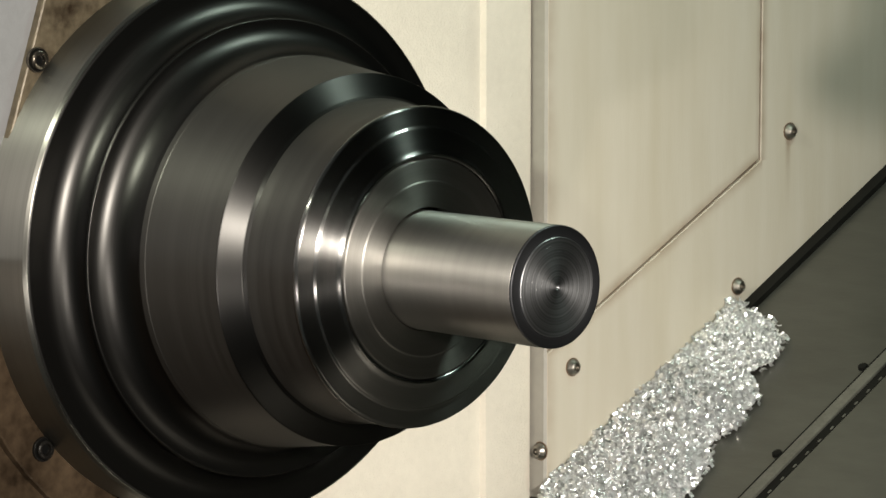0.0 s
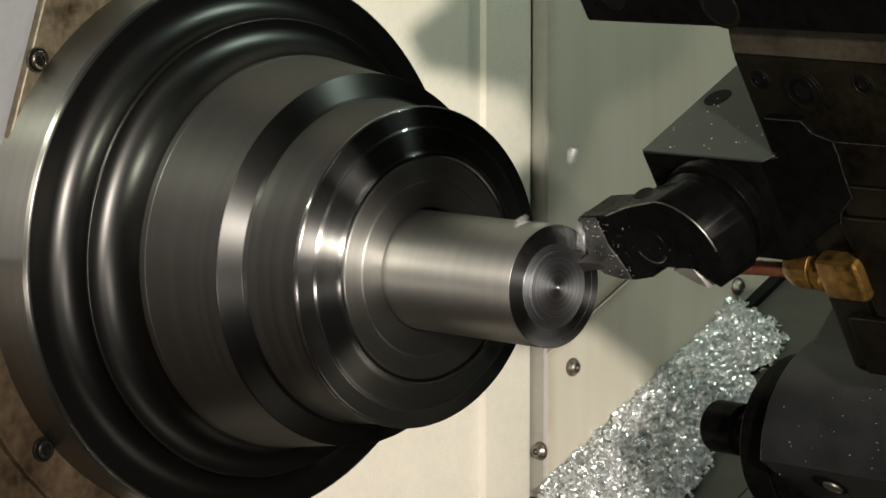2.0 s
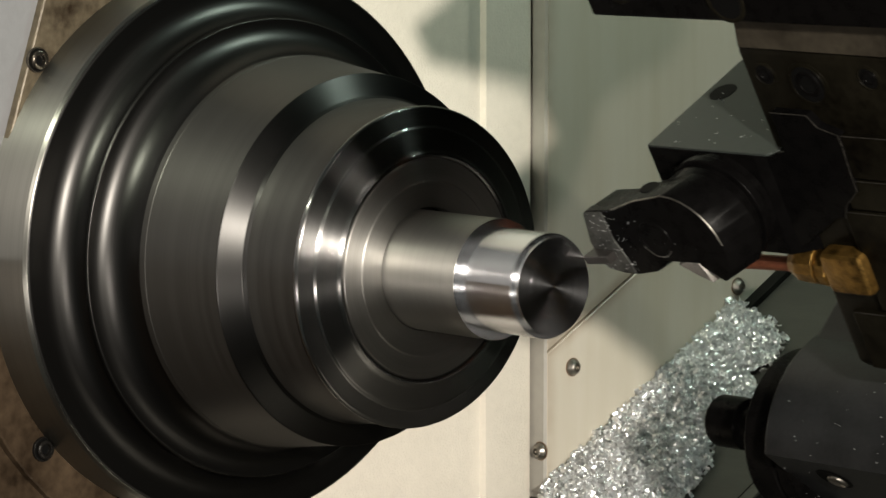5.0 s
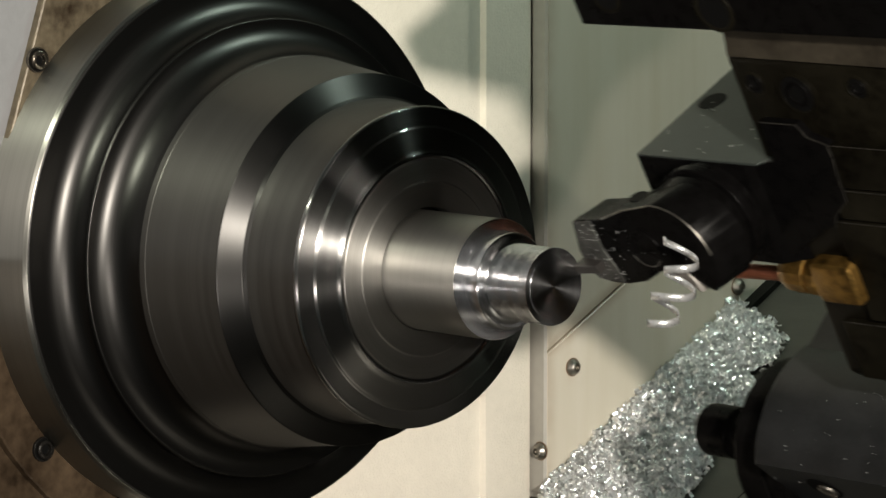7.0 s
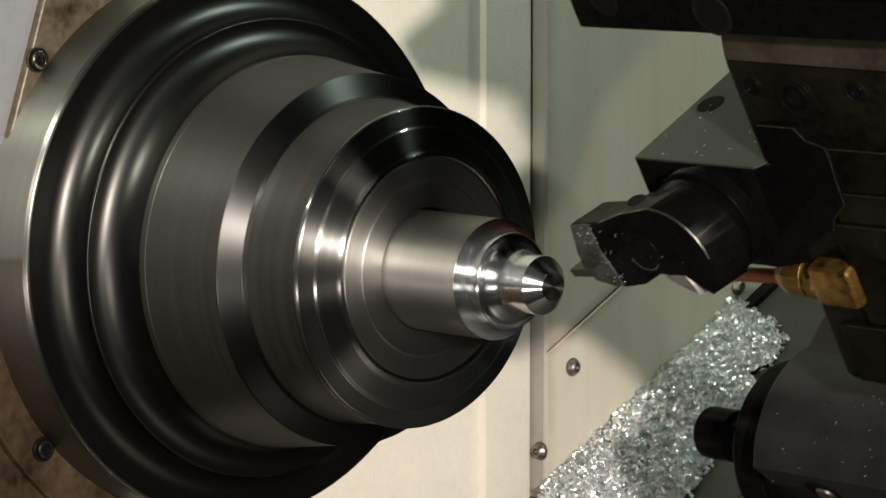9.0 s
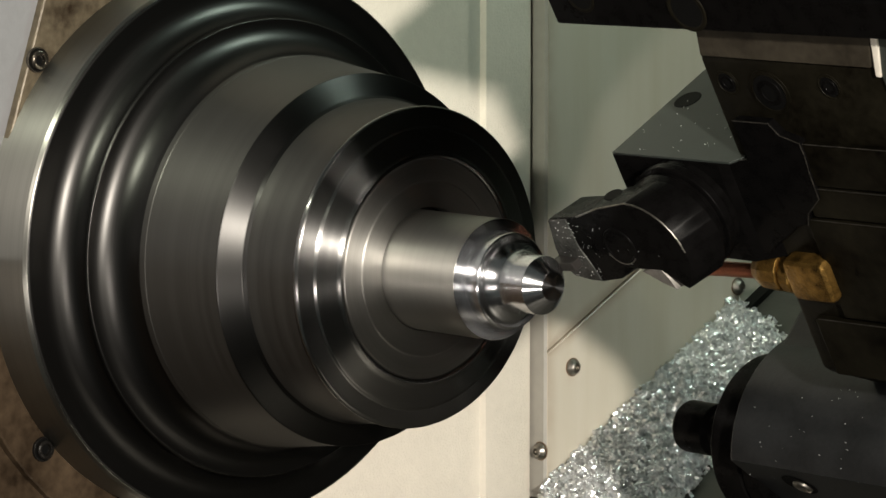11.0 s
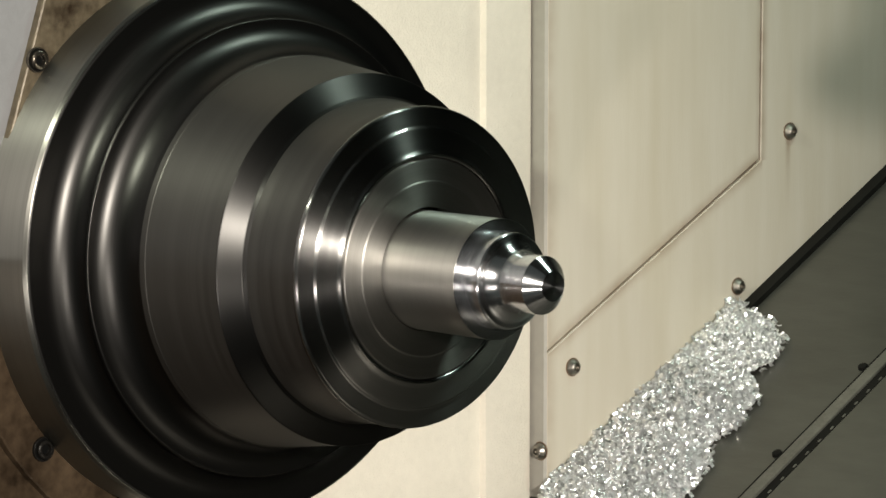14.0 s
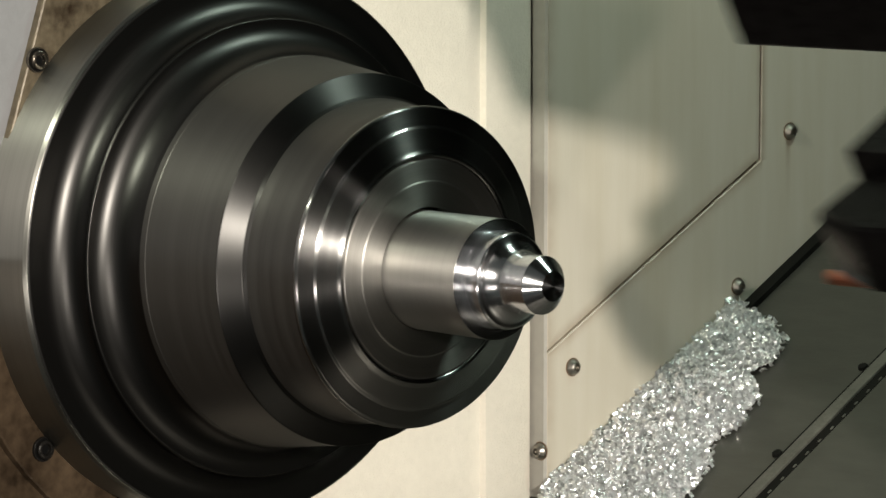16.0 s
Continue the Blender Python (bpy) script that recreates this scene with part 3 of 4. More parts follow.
arc = [(HX + 0.0005 + 0.0240 * math.cos(radians(a)), HN + 0.0005 + 0.0240 * math.sin(radians(a))) for a in range(-42, 100, 12)]
outline = [(0.0012, 0.0186), (-0.0006, 0.0120), (-0.0020, 0.0040), (-0.0010, -0.0060), (0.0034, -0.0102), (0.0110, -0.0114), (0.0192, -0.0112), (0.0310, -0.0085), (0.0345, -0.0055), (0.0363, -0.0025), (0.0500, -0.0022), (0.0580, -0.0030)] + arc + [(0.0330, 0.0262), (0.0187, 0.0208)]
part("nose", shifted(prism([(x, 0.018, n) for x, n in outline], (0.006, 0.016, 0.001), 0.0006)), BLACKOX, head)
# highlight on the nose's worn top edge, added as a bright tube
part("edge_line", shifted(tube([(x, 0.0180, n) for x, n in arc[4:] + [(0.0330, 0.0264), (0.0187, 0.0210)]], 0.00035, 8)), SCREWSTEEL, head, "worn edge drawn as a bright line")
# left end of the nose in a lighter, mottled grey
part("insert_seat", shifted(prism([(0.0010, 0.0174, 0.0182), (0.0118, 0.0174, 0.0194), (0.0128, 0.0174, 0.0060), (0.0165, 0.0174, -0.0030), (0.0185, 0.0174, -0.0105), (0.0036, 0.0174, -0.0096), (-0.0008, 0.0174, -0.0058), (-0.0018, 0.0174, 0.0040)], (0.0, 0.006, 0.0), 0.0004)), MOTTLEDBLOCK, head, "mottled grey insert seat")
part("relief_facet", shifted(prism([(0.0450, 0.0176, -0.0030), (0.0500, 0.0176, -0.0016), (0.0570, 0.0176, -0.0014), (0.0596, 0.0176, -0.0056), (0.0614, 0.0176, -0.0104), (0.0547, 0.0176, -0.0078)], (0.001, 0.004, 0.0), 0.0004)), RELIEF, head, "bright ground relief facet")
part("insert", shifted(prism([(-0.0024, 0.0107, 0.0004), (0.0100, 0.0128, 0.0004), (0.0110, 0.0230, 0.0004), (-0.0012, 0.0200, 0.0004)], (0.0006, 0.0006, -0.0042), 0.0003, 1)), CARBIDE, head, "coated carbide cutting insert")
m = Matrix.Translation(L(0.0345, 0.0278, 0.0268)) @ along((0, 0, 1))
part("coolant_hole", transformed(lathe([(0.0, 0.0042, 0), (0.0003, 0.0038, 0), (0.0002, 0, 0)], 24), m), HOLESHADE, head)
part("plug_rim", shifted(tube([(0.0379 + 0.0084 * math.cos(radians(a)), 0.0174, 0.0085 + 0.0084 * math.sin(radians(a))) for a in range(205, 330, 12)], 0.0003, 6)), SCREWSTEEL, head, "bright rubbed rim")
m = Matrix.Translation(L(0.0379, 0.0178, 0.0085)) @ along((0, -1, 0))
part("plug", transformed(lathe([(0, 0.0088, 0), (0.0005, 0.0085, 0.0002), (0.0005, 0.0075, 0), (0.0001, 0.0072, 0), (0.0001, 0, 0)], 32), m), BLACKOX, head)

def specks(name, points, radius, parent, label):
    """Fine chips and drops that cling to the tool."""
    rng = random.Random(len(points))
    bm = bmesh.new()
    for p in points:
        ball = bmesh.ops.create_icosphere(bm, subdivisions=1, radius=radius * rng.uniform(0.4, 1.3), matrix=Matrix.Translation(p) @ Matrix.Diagonal((rng.uniform(0.6, 1.6), rng.uniform(0.6, 1.6), rng.uniform(0.6, 1.2), 1)))
    ob = part(name, bm, CHIPMETAL, parent, label)
    return tagged(ob, kind="stuff")


rs = random.Random(21)
top_pts = [L(rs.uniform(0.018, 0.07), rs.uniform(0.054, 0.095), 0.0304) for _ in range(26)]
specks("specks", top_pts, 0.00028, holder, "fine bright chips and drops")
face_pts = [L(0.003 + abs(rs.gauss(0, 0.011)), 0.0173, rs.uniform(-0.009, 0.018)) for _ in range(70)] + [L(rs.uniform(0.01, 0.06), 0.0177, rs.uniform(0.0, 0.016)) for _ in range(12)]
specks("specks", face_pts, 0.00020, head, "fine bright chips and drops")

# coolant pipe with brass elbow
part("copper_pipe", shifted(tube([(0.005, 0.060, -0.034), (0.030, 0.060, -0.0320), (0.045, 0.060, -0.0310), (0.066, 0.060, -0.0300)], 0.0032)), COPPER, turret, "copper coolant pipe")
fit = part("brass_fitting", transformed(lathe([(0.060, 0.0, 0), (0.060, 0.0055, 0.0003), (0.066, 0.0085, 0.0008), (0.069, 0.0088, 0.0004), (0.0755, 0.0088, 0.0004), (0.0758, 0.0075, 0), (0.0775, 0.0075, 0), (0.0778, 0.0092, 0.0004), (0.082, 0.0092, 0.0004), (0.084, 0.0070, 0), (0.086, 0.0, 0)], 12),
           Matrix.Translation((0.0045, 0.060 - TC, -0.0280))), BRASS, turret, "tarnished brass elbow fitting")
part("elbow", shifted(box(0.0875, 0.1105, 0.050, 0.072, -0.0360, -0.0160, 0.0035, 3)), BRASS, fit)

# neighbour above: black tool holder
bar_top = part("upper_holder", shifted(box(0.0222, 0.24, 0.045, 0.085, 0.0972, 0.114, 0.0012)), BLACKOX, turret, "black tool holder block")
for x, n, r in ((0.0985, 0.1067, 0.0085), (0.0420, 0.1110, 0.0065)):
    m = Matrix.Translation(L(x, 0.0448, n)) @ along((0, -1, 0))
    b = part("screw_bore", transformed(lathe([(0, r * 1.15, 0), (0.0004, r * 1.1, 0.0001), (0.0004, r * 0.95, 0), (0.0002, r * 0.9, 0)], 32), m), TURRETSTEEL, bar_top)
    part("bore", transformed(lathe([(0.0002, r * 0.93, 0), (0.0003, 0, 0)], 32), m), HOLESHADE, b)

part("upper_block", shifted(box(0.0780, 0.24, 0.047, 0.085, 0.1142, 0.180, 0.0012)), BLACKOX, turret, "black tall rear of the tool holder")

# holder and pipe of a further station
BACK = Matrix.Rotation(radians(-90), 4, "X")
part("rear_holder", transformed(shifted(box(-0.0020, 0.24, 0.045, 0.085, 0.0915, 0.180, 0.0012)), BACK), BLACKOX, turret, "black tool holder block")
part("copper_pipe", transformed(shifted(tube([(-0.018, 0.060, -0.029), (0.010, 0.060, -0.028), (0.040, 0.060, -0.028), (0.095, 0.062, -0.026)], 0.0032)), BACK), COPPER, turret, "copper coolant pipe")
rear_block = part("rear_block", transformed(shifted(prism([(0.0000, 0.075, -0.022), (0.0720, 0.075, -0.022), (0.0900, 0.084, -0.022), (0.0900, 0.130, -0.022), (0.0000, 0.130, -0.022)], (0, 0, 0.046), 0.001)), BACK), BLACKOX, turret, "black steel tool block")
part("rear_head", transformed(shifted(prism([(0.0040, 0.043, -0.014), (0.0300, 0.034, -0.014), (0.0600, 0.036, -0.014), (0.0720, 0.050, -0.014), (0.0720, 0.078, -0.014), (0.0080, 0.078, -0.014)], (0, 0, 0.030), 0.003)), BACK), BLACKOX, rear_block, "black turning head")

# neighbour below: boring bar holder
BX, BS, BN = 0.0158, 0.090, -0.1482
BORE = Matrix.Translation(L(BX, BS, BN))
drumlet = lathe([(0.0, 0.0, 0), (0.0, 0.050, 0.0012), (0.13, 0.050, 0.001), (0.13, 0.0, 0)], 96)
bmesh.ops.bisect_plane(drumlet, geom=drumlet.verts[:] + drumlet.edges[:] + drumlet.faces[:], plane_co=(0, -0.0444, 0.0235), plane_no=(0, -1, -0.5), clear_outer=True)
bmesh.ops.holes_fill(drumlet, edges=[e for e in drumlet.edges if len(e.link_faces) == 1])
low = part("boring_holder", transformed(drumlet, BORE), DARKBLOCK, turret, "dark grey round boring bar holder with a flat")
part("collar", transformed(lathe([(0.002, 0.0, 0), (0.002, 0.037, 0), (-0.006, 0.037, 0.0005), (-0.0065, 0.0355, 0), (-0.008, 0.0355, 0), (-0.0085, 0.037, 0.0005), (-0.024, 0.037, 0.0012), (-0.0245, 0.0, 0)], 96), BORE), BLACKOX, low, "black clamping collar")
part("boring_bar", transformed(lathe([(-0.024, 0.0, 0), (-0.024, 0.0095, 0), (-0.054, 0.0095, 0.0004), (-0.056, 0.0120, 0.0006), (-0.073, 0.0120, 0.001), (-0.077, 0.008, 0.001), (-0.0775, 0.0, 0)], 64), BORE @ Matrix.Translation((0, 0.001, -0.003))), BLACKOX, low, "short black boring bar")
part("foot", shifted(prism([(BX + 0.001, 0.0880, -0.1000), (BX + 0.001, 0.1000, -0.0978), (BX + 0.001, 0.1200, -0.0905), (BX + 0.001, 0.1500, -0.0760), (BX + 0.001, 0.1500, -0.1900), (BX + 0.001, 0.0900, -0.1900)], (0.127, 0, 0), 0.002)), DARKBLOCK, low, "dark grey foot of the boring bar holder")
for x in (0.0290, 0.0890):
    m = BORE @ Matrix.Translation((x, -0.0373, 0.0095)) @ along((0, -1, -0.5))
    hole = part("screw_hole", transformed(lathe([(0.0003, 0.0085, 0), (0.0006, 0.0078, 0.0002), (0.0004, 0, 0)], 32), m), HOLESHADE, low)
    part("set_screw", transformed(lathe([(0.0005, 0.0048, 0), (0.0016, 0.0044, 0.0004), (0.0010, 0.0040, 0), (0.0016, 0.0030, 0), (0.0008, 0.0018, 0), (0.0008, 0, 0)], 24), m @ Matrix.Translation((0, 0.0012, -0.0010))), SCREWSTEEL, hole, "bright set screw thread")


low_pts = []
for _ in range(60):
    a = rs.uniform(0.3, 1.9)
    low_pts.append(BORE @ Vector((rs.uniform(0.004, 0.10), -0.0502 * math.sin(a), 0.0502 * math.cos(a))))
specks("specks", low_pts, 0.00022, low, "fine bright drops")


# ---------------------------------------------------------------- chips
def heap_height(x, s):
    """Height of the chip heap over the cover, or less than nought beside it."""
    wide = 0.056 + 0.005 * math.sin(s * 95 + 0.6) + 0.003 * math.sin(s * 230 + 1) + 0.30 * max(0.0, 0.245 - s)
    wide = min(wide, 0.088 + 0.004 * math.sin(s * 120))
    if s > 0.255:
        wide *= max(0.0, 1 - ((s - 0.255) / 0.030) ** 2)
    d = (x - WX) / max(wide, 1e-4)
    if d > 1 or s < 0.121 - (x - WX) * 1.1:
        return -1.0
    return 0.0105 * math.sin(math.pi * min(1.0, 0.12 + d * 0.88)) ** 0.7 + 0.0025 * math.sin(x * 400) * math.sin(s * 330)


def chip_heap():
    rng = random.Random(4)
    verts, faces = [], []
    # packed core of the heap
    nx, ns = 46, 130
    index = {}
    for i in range(nx):
        for k in range(ns):
            x, s = WX + 0.001 + 0.092 * i / nx, 0.015 + 0.277 * k / ns
            h = heap_height(x, s)
            if h > 0.001:
                index[i, k] = len(verts)
                verts.append(BED @ Vector((x, s, NC + h * 0.60 + rng.uniform(-0.0011, 0.0011))))
    for i, k in index:
        cell = [(i, k), (i + 1, k), (i + 1, k + 1), (i, k + 1)]
        if all(q in index for q in cell):
            faces.append(tuple(index[q] for q in cell))
    count = 0
    while count < 8200:
        x = WX + 0.001 + rng.random() * 0.095
        s = 0.015 + rng.random() * 0.275
        top = heap_height(x + rng.gauss(0, 0.0012), s + rng.gauss(0, 0.002))
        if top < 0:
            continue
        h = NC + 0.0015 + max(0.0, top) * (1 - 0.25 * rng.random() ** 2)
        q = Euler((rng.random() * 6.3, rng.random() * 6.3, rng.random() * 6.3)).to_matrix()
        ln, wd, curl = 0.0026 + rng.random() * 0.0026, 0.0014 + rng.random() * 0.0013, 0.9 + rng.random() * 2.0
        base = len(verts)
        c = Vector((x, s, h))
        for i in range(5):
            a = curl * (i / 4 - 0.5)
            mid = Vector((math.sin(a) * ln / curl, 0, (1 - math.cos(a)) * ln / curl))
            for w in (-wd / 2, wd / 2):
                verts.append(BED @ (c + q @ (mid + Vector((0, w, 0)))))
        for i in range(4):
            k = base + i * 2
            faces.append((k, k + 1, k + 3, k + 2))
        count += 1
    me = bpy.data.meshes.new("chip_heap")
    me.from_pydata(verts, [], faces)
    me.materials.append(CHIPMETAL)
    ob = new("chip_heap", me)
    md = ob.modifiers.new("thick", "SOLIDIFY")
    md.thickness = 0.00022
    return tagged(ob, "heap of small bright curled metal chips on the way cover", "metal chips", kind="stuff")


chip_heap()


def ribbon_chip(label, radius, pitch, turns, width, seed):
    """A curled ribbon of metal, wound round its own X axis."""
    rng = random.Random(seed)
    verts, faces = [], []
    steps = int(turns * 18)
    for i in range(steps + 1):
        a = 2 * math.pi * turns * i / steps
        r = radius * (1 + 0.28 * math.sin(a * 0.61 + seed) + 0.07 * rng.random())
        x = pitch * turns * (i / steps - 0.5)
        for w in (-width / 2, width / 2):
            verts.append((x + w * 0.8, r * math.cos(a) + w * 0.3, r * math.sin(a)))
    for i in range(steps):
        k = 2 * i
        faces.append((k, k + 1, k + 3, k + 2))
    me = bpy.data.meshes.new("metal_chip")
    me.from_pydata(verts, [], faces)
    me.materials.append(CHIPMETAL)
    for f in me.polygons:
        f.use_smooth = True
    ob = new("metal_chip", me)
    md = ob.modifiers.new("thick", "SOLIDIFY")
    md.thickness = 0.0003
    return tagged(ob, label, "metal chip", "flying chips")


def wire_chip(label, seed, reach, strands=4, fit=0.019):
    """A loose tangle of thin metal swarf."""
    rng = random.Random(seed)
    bm = bmesh.new()
    for strand in range(strands):
        p, d, pts = Vector((0, 0, 0)), Vector((rng.uniform(-1, 1), rng.uniform(-1, 1), rng.uniform(-1, 1))).normalized(), []
        spin_axis = Vector((rng.uniform(-1, 1), rng.uniform(-1, 1), rng.uniform(-1, 1))).normalized()
        for i in range(46):
            pts.append(p.copy())
            p += d * reach / 24
            d = (Matrix.Rotation(rng.uniform(0.2, 0.75), 3, spin_axis) @ d + Vector((rng.uniform(-1, 1), rng.uniform(-1, 1), rng.uniform(-1, 1))) * 0.16).normalized()
        merge(bm, tube(pts, 0.00026, 5))
    mid = sum((v.co for v in bm.verts), Vector()) / len(bm.verts)
    size = max((v.co - mid).length for v in bm.verts)
    for v in bm.verts:
        v.co = (v.co - mid) * fit / size
    ob = finish(bm, "metal_chip", CHIPMETAL)
    return tagged(ob, label, "metal chip", "flying chips")


big_chip = ribbon_chip("large bright curled ribbon chip thrown off by the tool", 0.0068, 0.0112, 3.0, 0.0036, 3)
tangle = wire_chip("tangle of thin bright wire swarf at the tool", 5, 0.034, 10, 0.034)
tangle_low = wire_chip("falling tangle of thin bright wire swarf", 8, 0.030)


def swarf_strand(length, coil, seed):
    """A thin, slightly wavy coil of swarf along its own X axis."""
    rng = random.Random(seed)
    bm = bmesh.new()
    steps = max(24, int(length / 0.0006))
    bend = rng.uniform(-0.06, 0.06) * length
    pts = []
    for i in range(steps + 1):
        f = i / steps
        a = f * length / 0.0042 * 2 * math.pi
        r = coil * (0.35 + 0.65 * abs(math.sin(f * 9 + seed))) * rng.uniform(0.7, 1.3)
        pts.append((length * (f - 0.5), r * math.cos(a) + bend * (1 - (2 * f - 1) ** 2), r * math.sin(a) + 0.4 * bend * math.sin(f * 7 + seed)))
    ob = finish(tube(pts, 0.00017, 4), "metal_chip", CHIPMETAL)
    return tagged(ob, "long thin bright strand of swarf thrown off", "metal chip", "flying chips")


# seconds, middle, reach from end to end, velocity, coil radius
STRANDS = [(11.5, (0.0080, -0.2302, 0.0783), (0.0265, 0.0281, -0.0056), (-0.24, -0.25, 0.05), 0.0011),
           (11.5, (0.0353, -0.2014, 0.0723), (0.0280, 0.0295, -0.0064), (-0.24, -0.25, 0.05), 0.0008),
           (11.5, (0.0278, -0.2063, 0.0916), (0.0258, 0.0302, 0.0115), (-0.19, -0.22, -0.08), 0.0008),
           (11.5, (0.0278, -0.2118, 0.0593), (0.0262, 0.0325, 0.0226), (-0.18, -0.22, -0.15), 0.0016),
           (11.5, (0.0078, -0.2478, -0.0243), (0.0291, 0.0367, 0.0283), (-0.16, -0.21, -0.16), 0.0008),
           (11.5, (0.0527, -0.2021, -0.0445), (0.0024, 0.0061, 0.0202), (-0.03, -0.08, -0.26), 0.0012),
           (11.5, (-0.0105, -0.2566, 0.0418), (0.0073, 0.0140, 0.0354), (-0.10, -0.16, -0.30), 0.0006),
           (11.5, (0.0239, -0.0217, 0.0610), (0.0000, 0.0045, 0.0268), (-0.01, 0.04, 0.34), 0.0009),
           (11.5, (0.0213, -0.0277, 0.0420), (0.0091, 0.0130, 0.0179), (0.02, 0.07, 0.27), 0.0012),
           (13.0, (0.0268, -0.0377, 0.0361), (0.0071, -0.0004, -0.0484), (0.04, -0.02, -0.33), 0.0005),
           (13.0, (0.0783, -0.1076, -0.0046), (0.0012, -0.0068, -0.0480), (0.02, -0.03, -0.31), 0.0006),
           (13.0, (0.0742, -0.1177, -0.0380), (0.0038, -0.0040, -0.0480), (0.02, -0.03, -0.33), 0.0006),
           (13.0, (0.0676, -0.1283, -0.0578), (0.0032, -0.0015, -0.0292), (0.02, -0.03, -0.33), 0.0005),
           (13.0, (0.0570, -0.0726, -0.0124), (0.0004, -0.0050, -0.0323), (0.02, -0.03, -0.34), 0.0003),
           (13.0, (0.0780, -0.1119, -0.0286), (0.0017, 0.0075, 0.0334), (0.02, -0.03, -0.33), 0.0004)]
strands = [(swarf_strand(Vector(reach).length, coil, k), t, Vector(mid), Vector(reach), Vector(v)) for k, (t, mid, reach, v, coil) in enumerate(STRANDS)]


def swarf_spring(length, height, lean, turns, seed):
    """A long flat springy coil of thin swarf along its own X axis, its turns leaning."""
    rng = random.Random(seed)
    pts = []
    for k in range(turns):
        x, top = length * (k / turns - 0.5) + rng.uniform(-0.0006, 0.0006), height * rng.uniform(0.44, 0.5)
        low = height * rng.uniform(0.42, 0.5)
        pts += [(x - lean * low, -0.001, -low), (x, -0.0016, 0.0), (x + lean * top, -0.001, top), (x + lean * top + 0.0006, 0.0012, top), (x + 0.0008, 0.0016, 0.0), (x - lean * low + 0.0012, 0.0012, -low)]
    ob = finish(tube(pts, 0.00011, 4), "metal_chip", CHIPMETAL)
    return tagged(ob, "long springy coil of thin bright swarf flung past the chuck", "metal chip", "flying chips")


spring = swarf_spring(0.0974, 0.0451, 0.206, 27, 4)
small_chips = []
for k in range(22):
    small_chips.append(ribbon_chip("small bright curled chip flying off the cut", 0.0010 + 0.0002 * (k % 4), 0.0011, 1.6 + 0.3 * (k % 5), 0.0012, k))


# ---------------------------------------------------------------- what moves
REF_X, REF_S = -0.0023, 0.0107
PARK = (266.0, 34.0)
# seconds, millimetres along the spindle and up the slant from the reference place, turret index in degrees
TRAVEL = [(0.0, *PARK, 0), (0.35, *PARK, 0), (0.42, 220, 30, 0), (0.5, 172, 20, 0), (0.6, 137, 15, 0), (0.7, 104.6, 14.5, 0), (0.8, 72, 15, 0), (0.9, 38, 16, 0), (1.0, 1.5, 16.8, 0), (1.1, 0, 16.6, 0),
          (1.2, 0, 16.0, 0), (1.5, 0, 12.0, 0), (2.0, 0, 5.0, 0), (2.5, 0, -2.9, 0), (3.0, 0.2, -10.6, 0), (3.1, 0.3, -10.6, 0), (3.2, 4.0, -1.0, 0), (3.3, 1.5, 9.8, 0), (3.4, 0.2, 10.7, 0), (3.5, -1.6, 10.7, 0),
          (4.0, -15.1, 10.8, 0), (4.2, -20.4, 10.8, 0), (4.65, -33, 10.8, 0), (4.8, -20, 13.0, 0), (4.95, 1.0, 9.1, 0), (5.45, -33, 9.1, 0), (5.5, -15, 11.0, 0), (5.55, 1.0, 5.2, 0), (6.05, -24.5, 5.2, 0), (6.3, -28.5, 8.5, 0),
          (6.5, -31.5, 10.2, 0), (6.6, -32, 10.8, 0), (6.7, -20, 13.0, 0), (6.8, 2.0, 11.0, 0), (6.9, 8.0, 5.0, 0), (7.0, -0.7, 2.2, 0), (7.5, -12.8, 2.9, 0), (7.9, -23.0, 5.2, 0), (8.0, -22.5, 6.2, 0),
          (8.1, -10, 7.5, 0), (8.2, 0.6, 5.4, 0), (8.3, -0.4, 1.6, 0), (8.5, -4.8, 1.9, 0), (8.6, 1.0, 8.0, 0), (8.7, 0.8, 14.5, 0), (8.8, 0.2, 11.0, 0), (9.0, 0, 0, 0), (9.2, 0, -2.9, 0), (9.5, 0.2, -8.0, 0), (9.8, 2.0, -6.0, 0),
          (10.4, -6.0, 1.8, 0), (11.3, -17.5, 1.9, 0), (11.5, -19.2, 2.5, 0), (12.0, -25.9, 7.1, 0), (12.5, -32.0, 9.2, 0), (13.0, -35.8, 14.3, 0), (13.2, -35.7, 16.9, 0), (13.3, -25.9, 53.0, 0), (13.4, 15.4, 53.4, 0),
          (13.5, 63.7, 52.4, 0), (13.6, 95.7, 51.5, 0), (13.75, 150, 48, 0), (13.95, *PARK, 0), (15.05, *PARK, 0), (15.2, *PARK, 45), (15.35, *PARK, 90), (15.45, *PARK, 90), (15.6, 226, 20, 90), (15.7, 196, 12, 90), (15.8, 170, 6, 90), (15.9, 140, 3, 90), (16.0, 107, 2, 90)]


def tip_at(t):
    """Cutting point in the world at t seconds."""
    for (t0, x0, s0, _), (t1, x1, s1, _) in zip(TRAVEL, TRAVEL[1:]):
        if t0 <= t <= t1:
            f = (t - t0) / (t1 - t0)
            return BED @ Vector((REF_X + (x0 + (x1 - x0) * f) / 1000, REF_S + (s0 + (s1 - s0) * f) / 1000, 0.001))
    return Vector((0, 0, 0))


TRAY = Vector((-0.02, -0.10, -0.595))
IN_STOCK = Vector((-0.060, 0.0, 0.0))


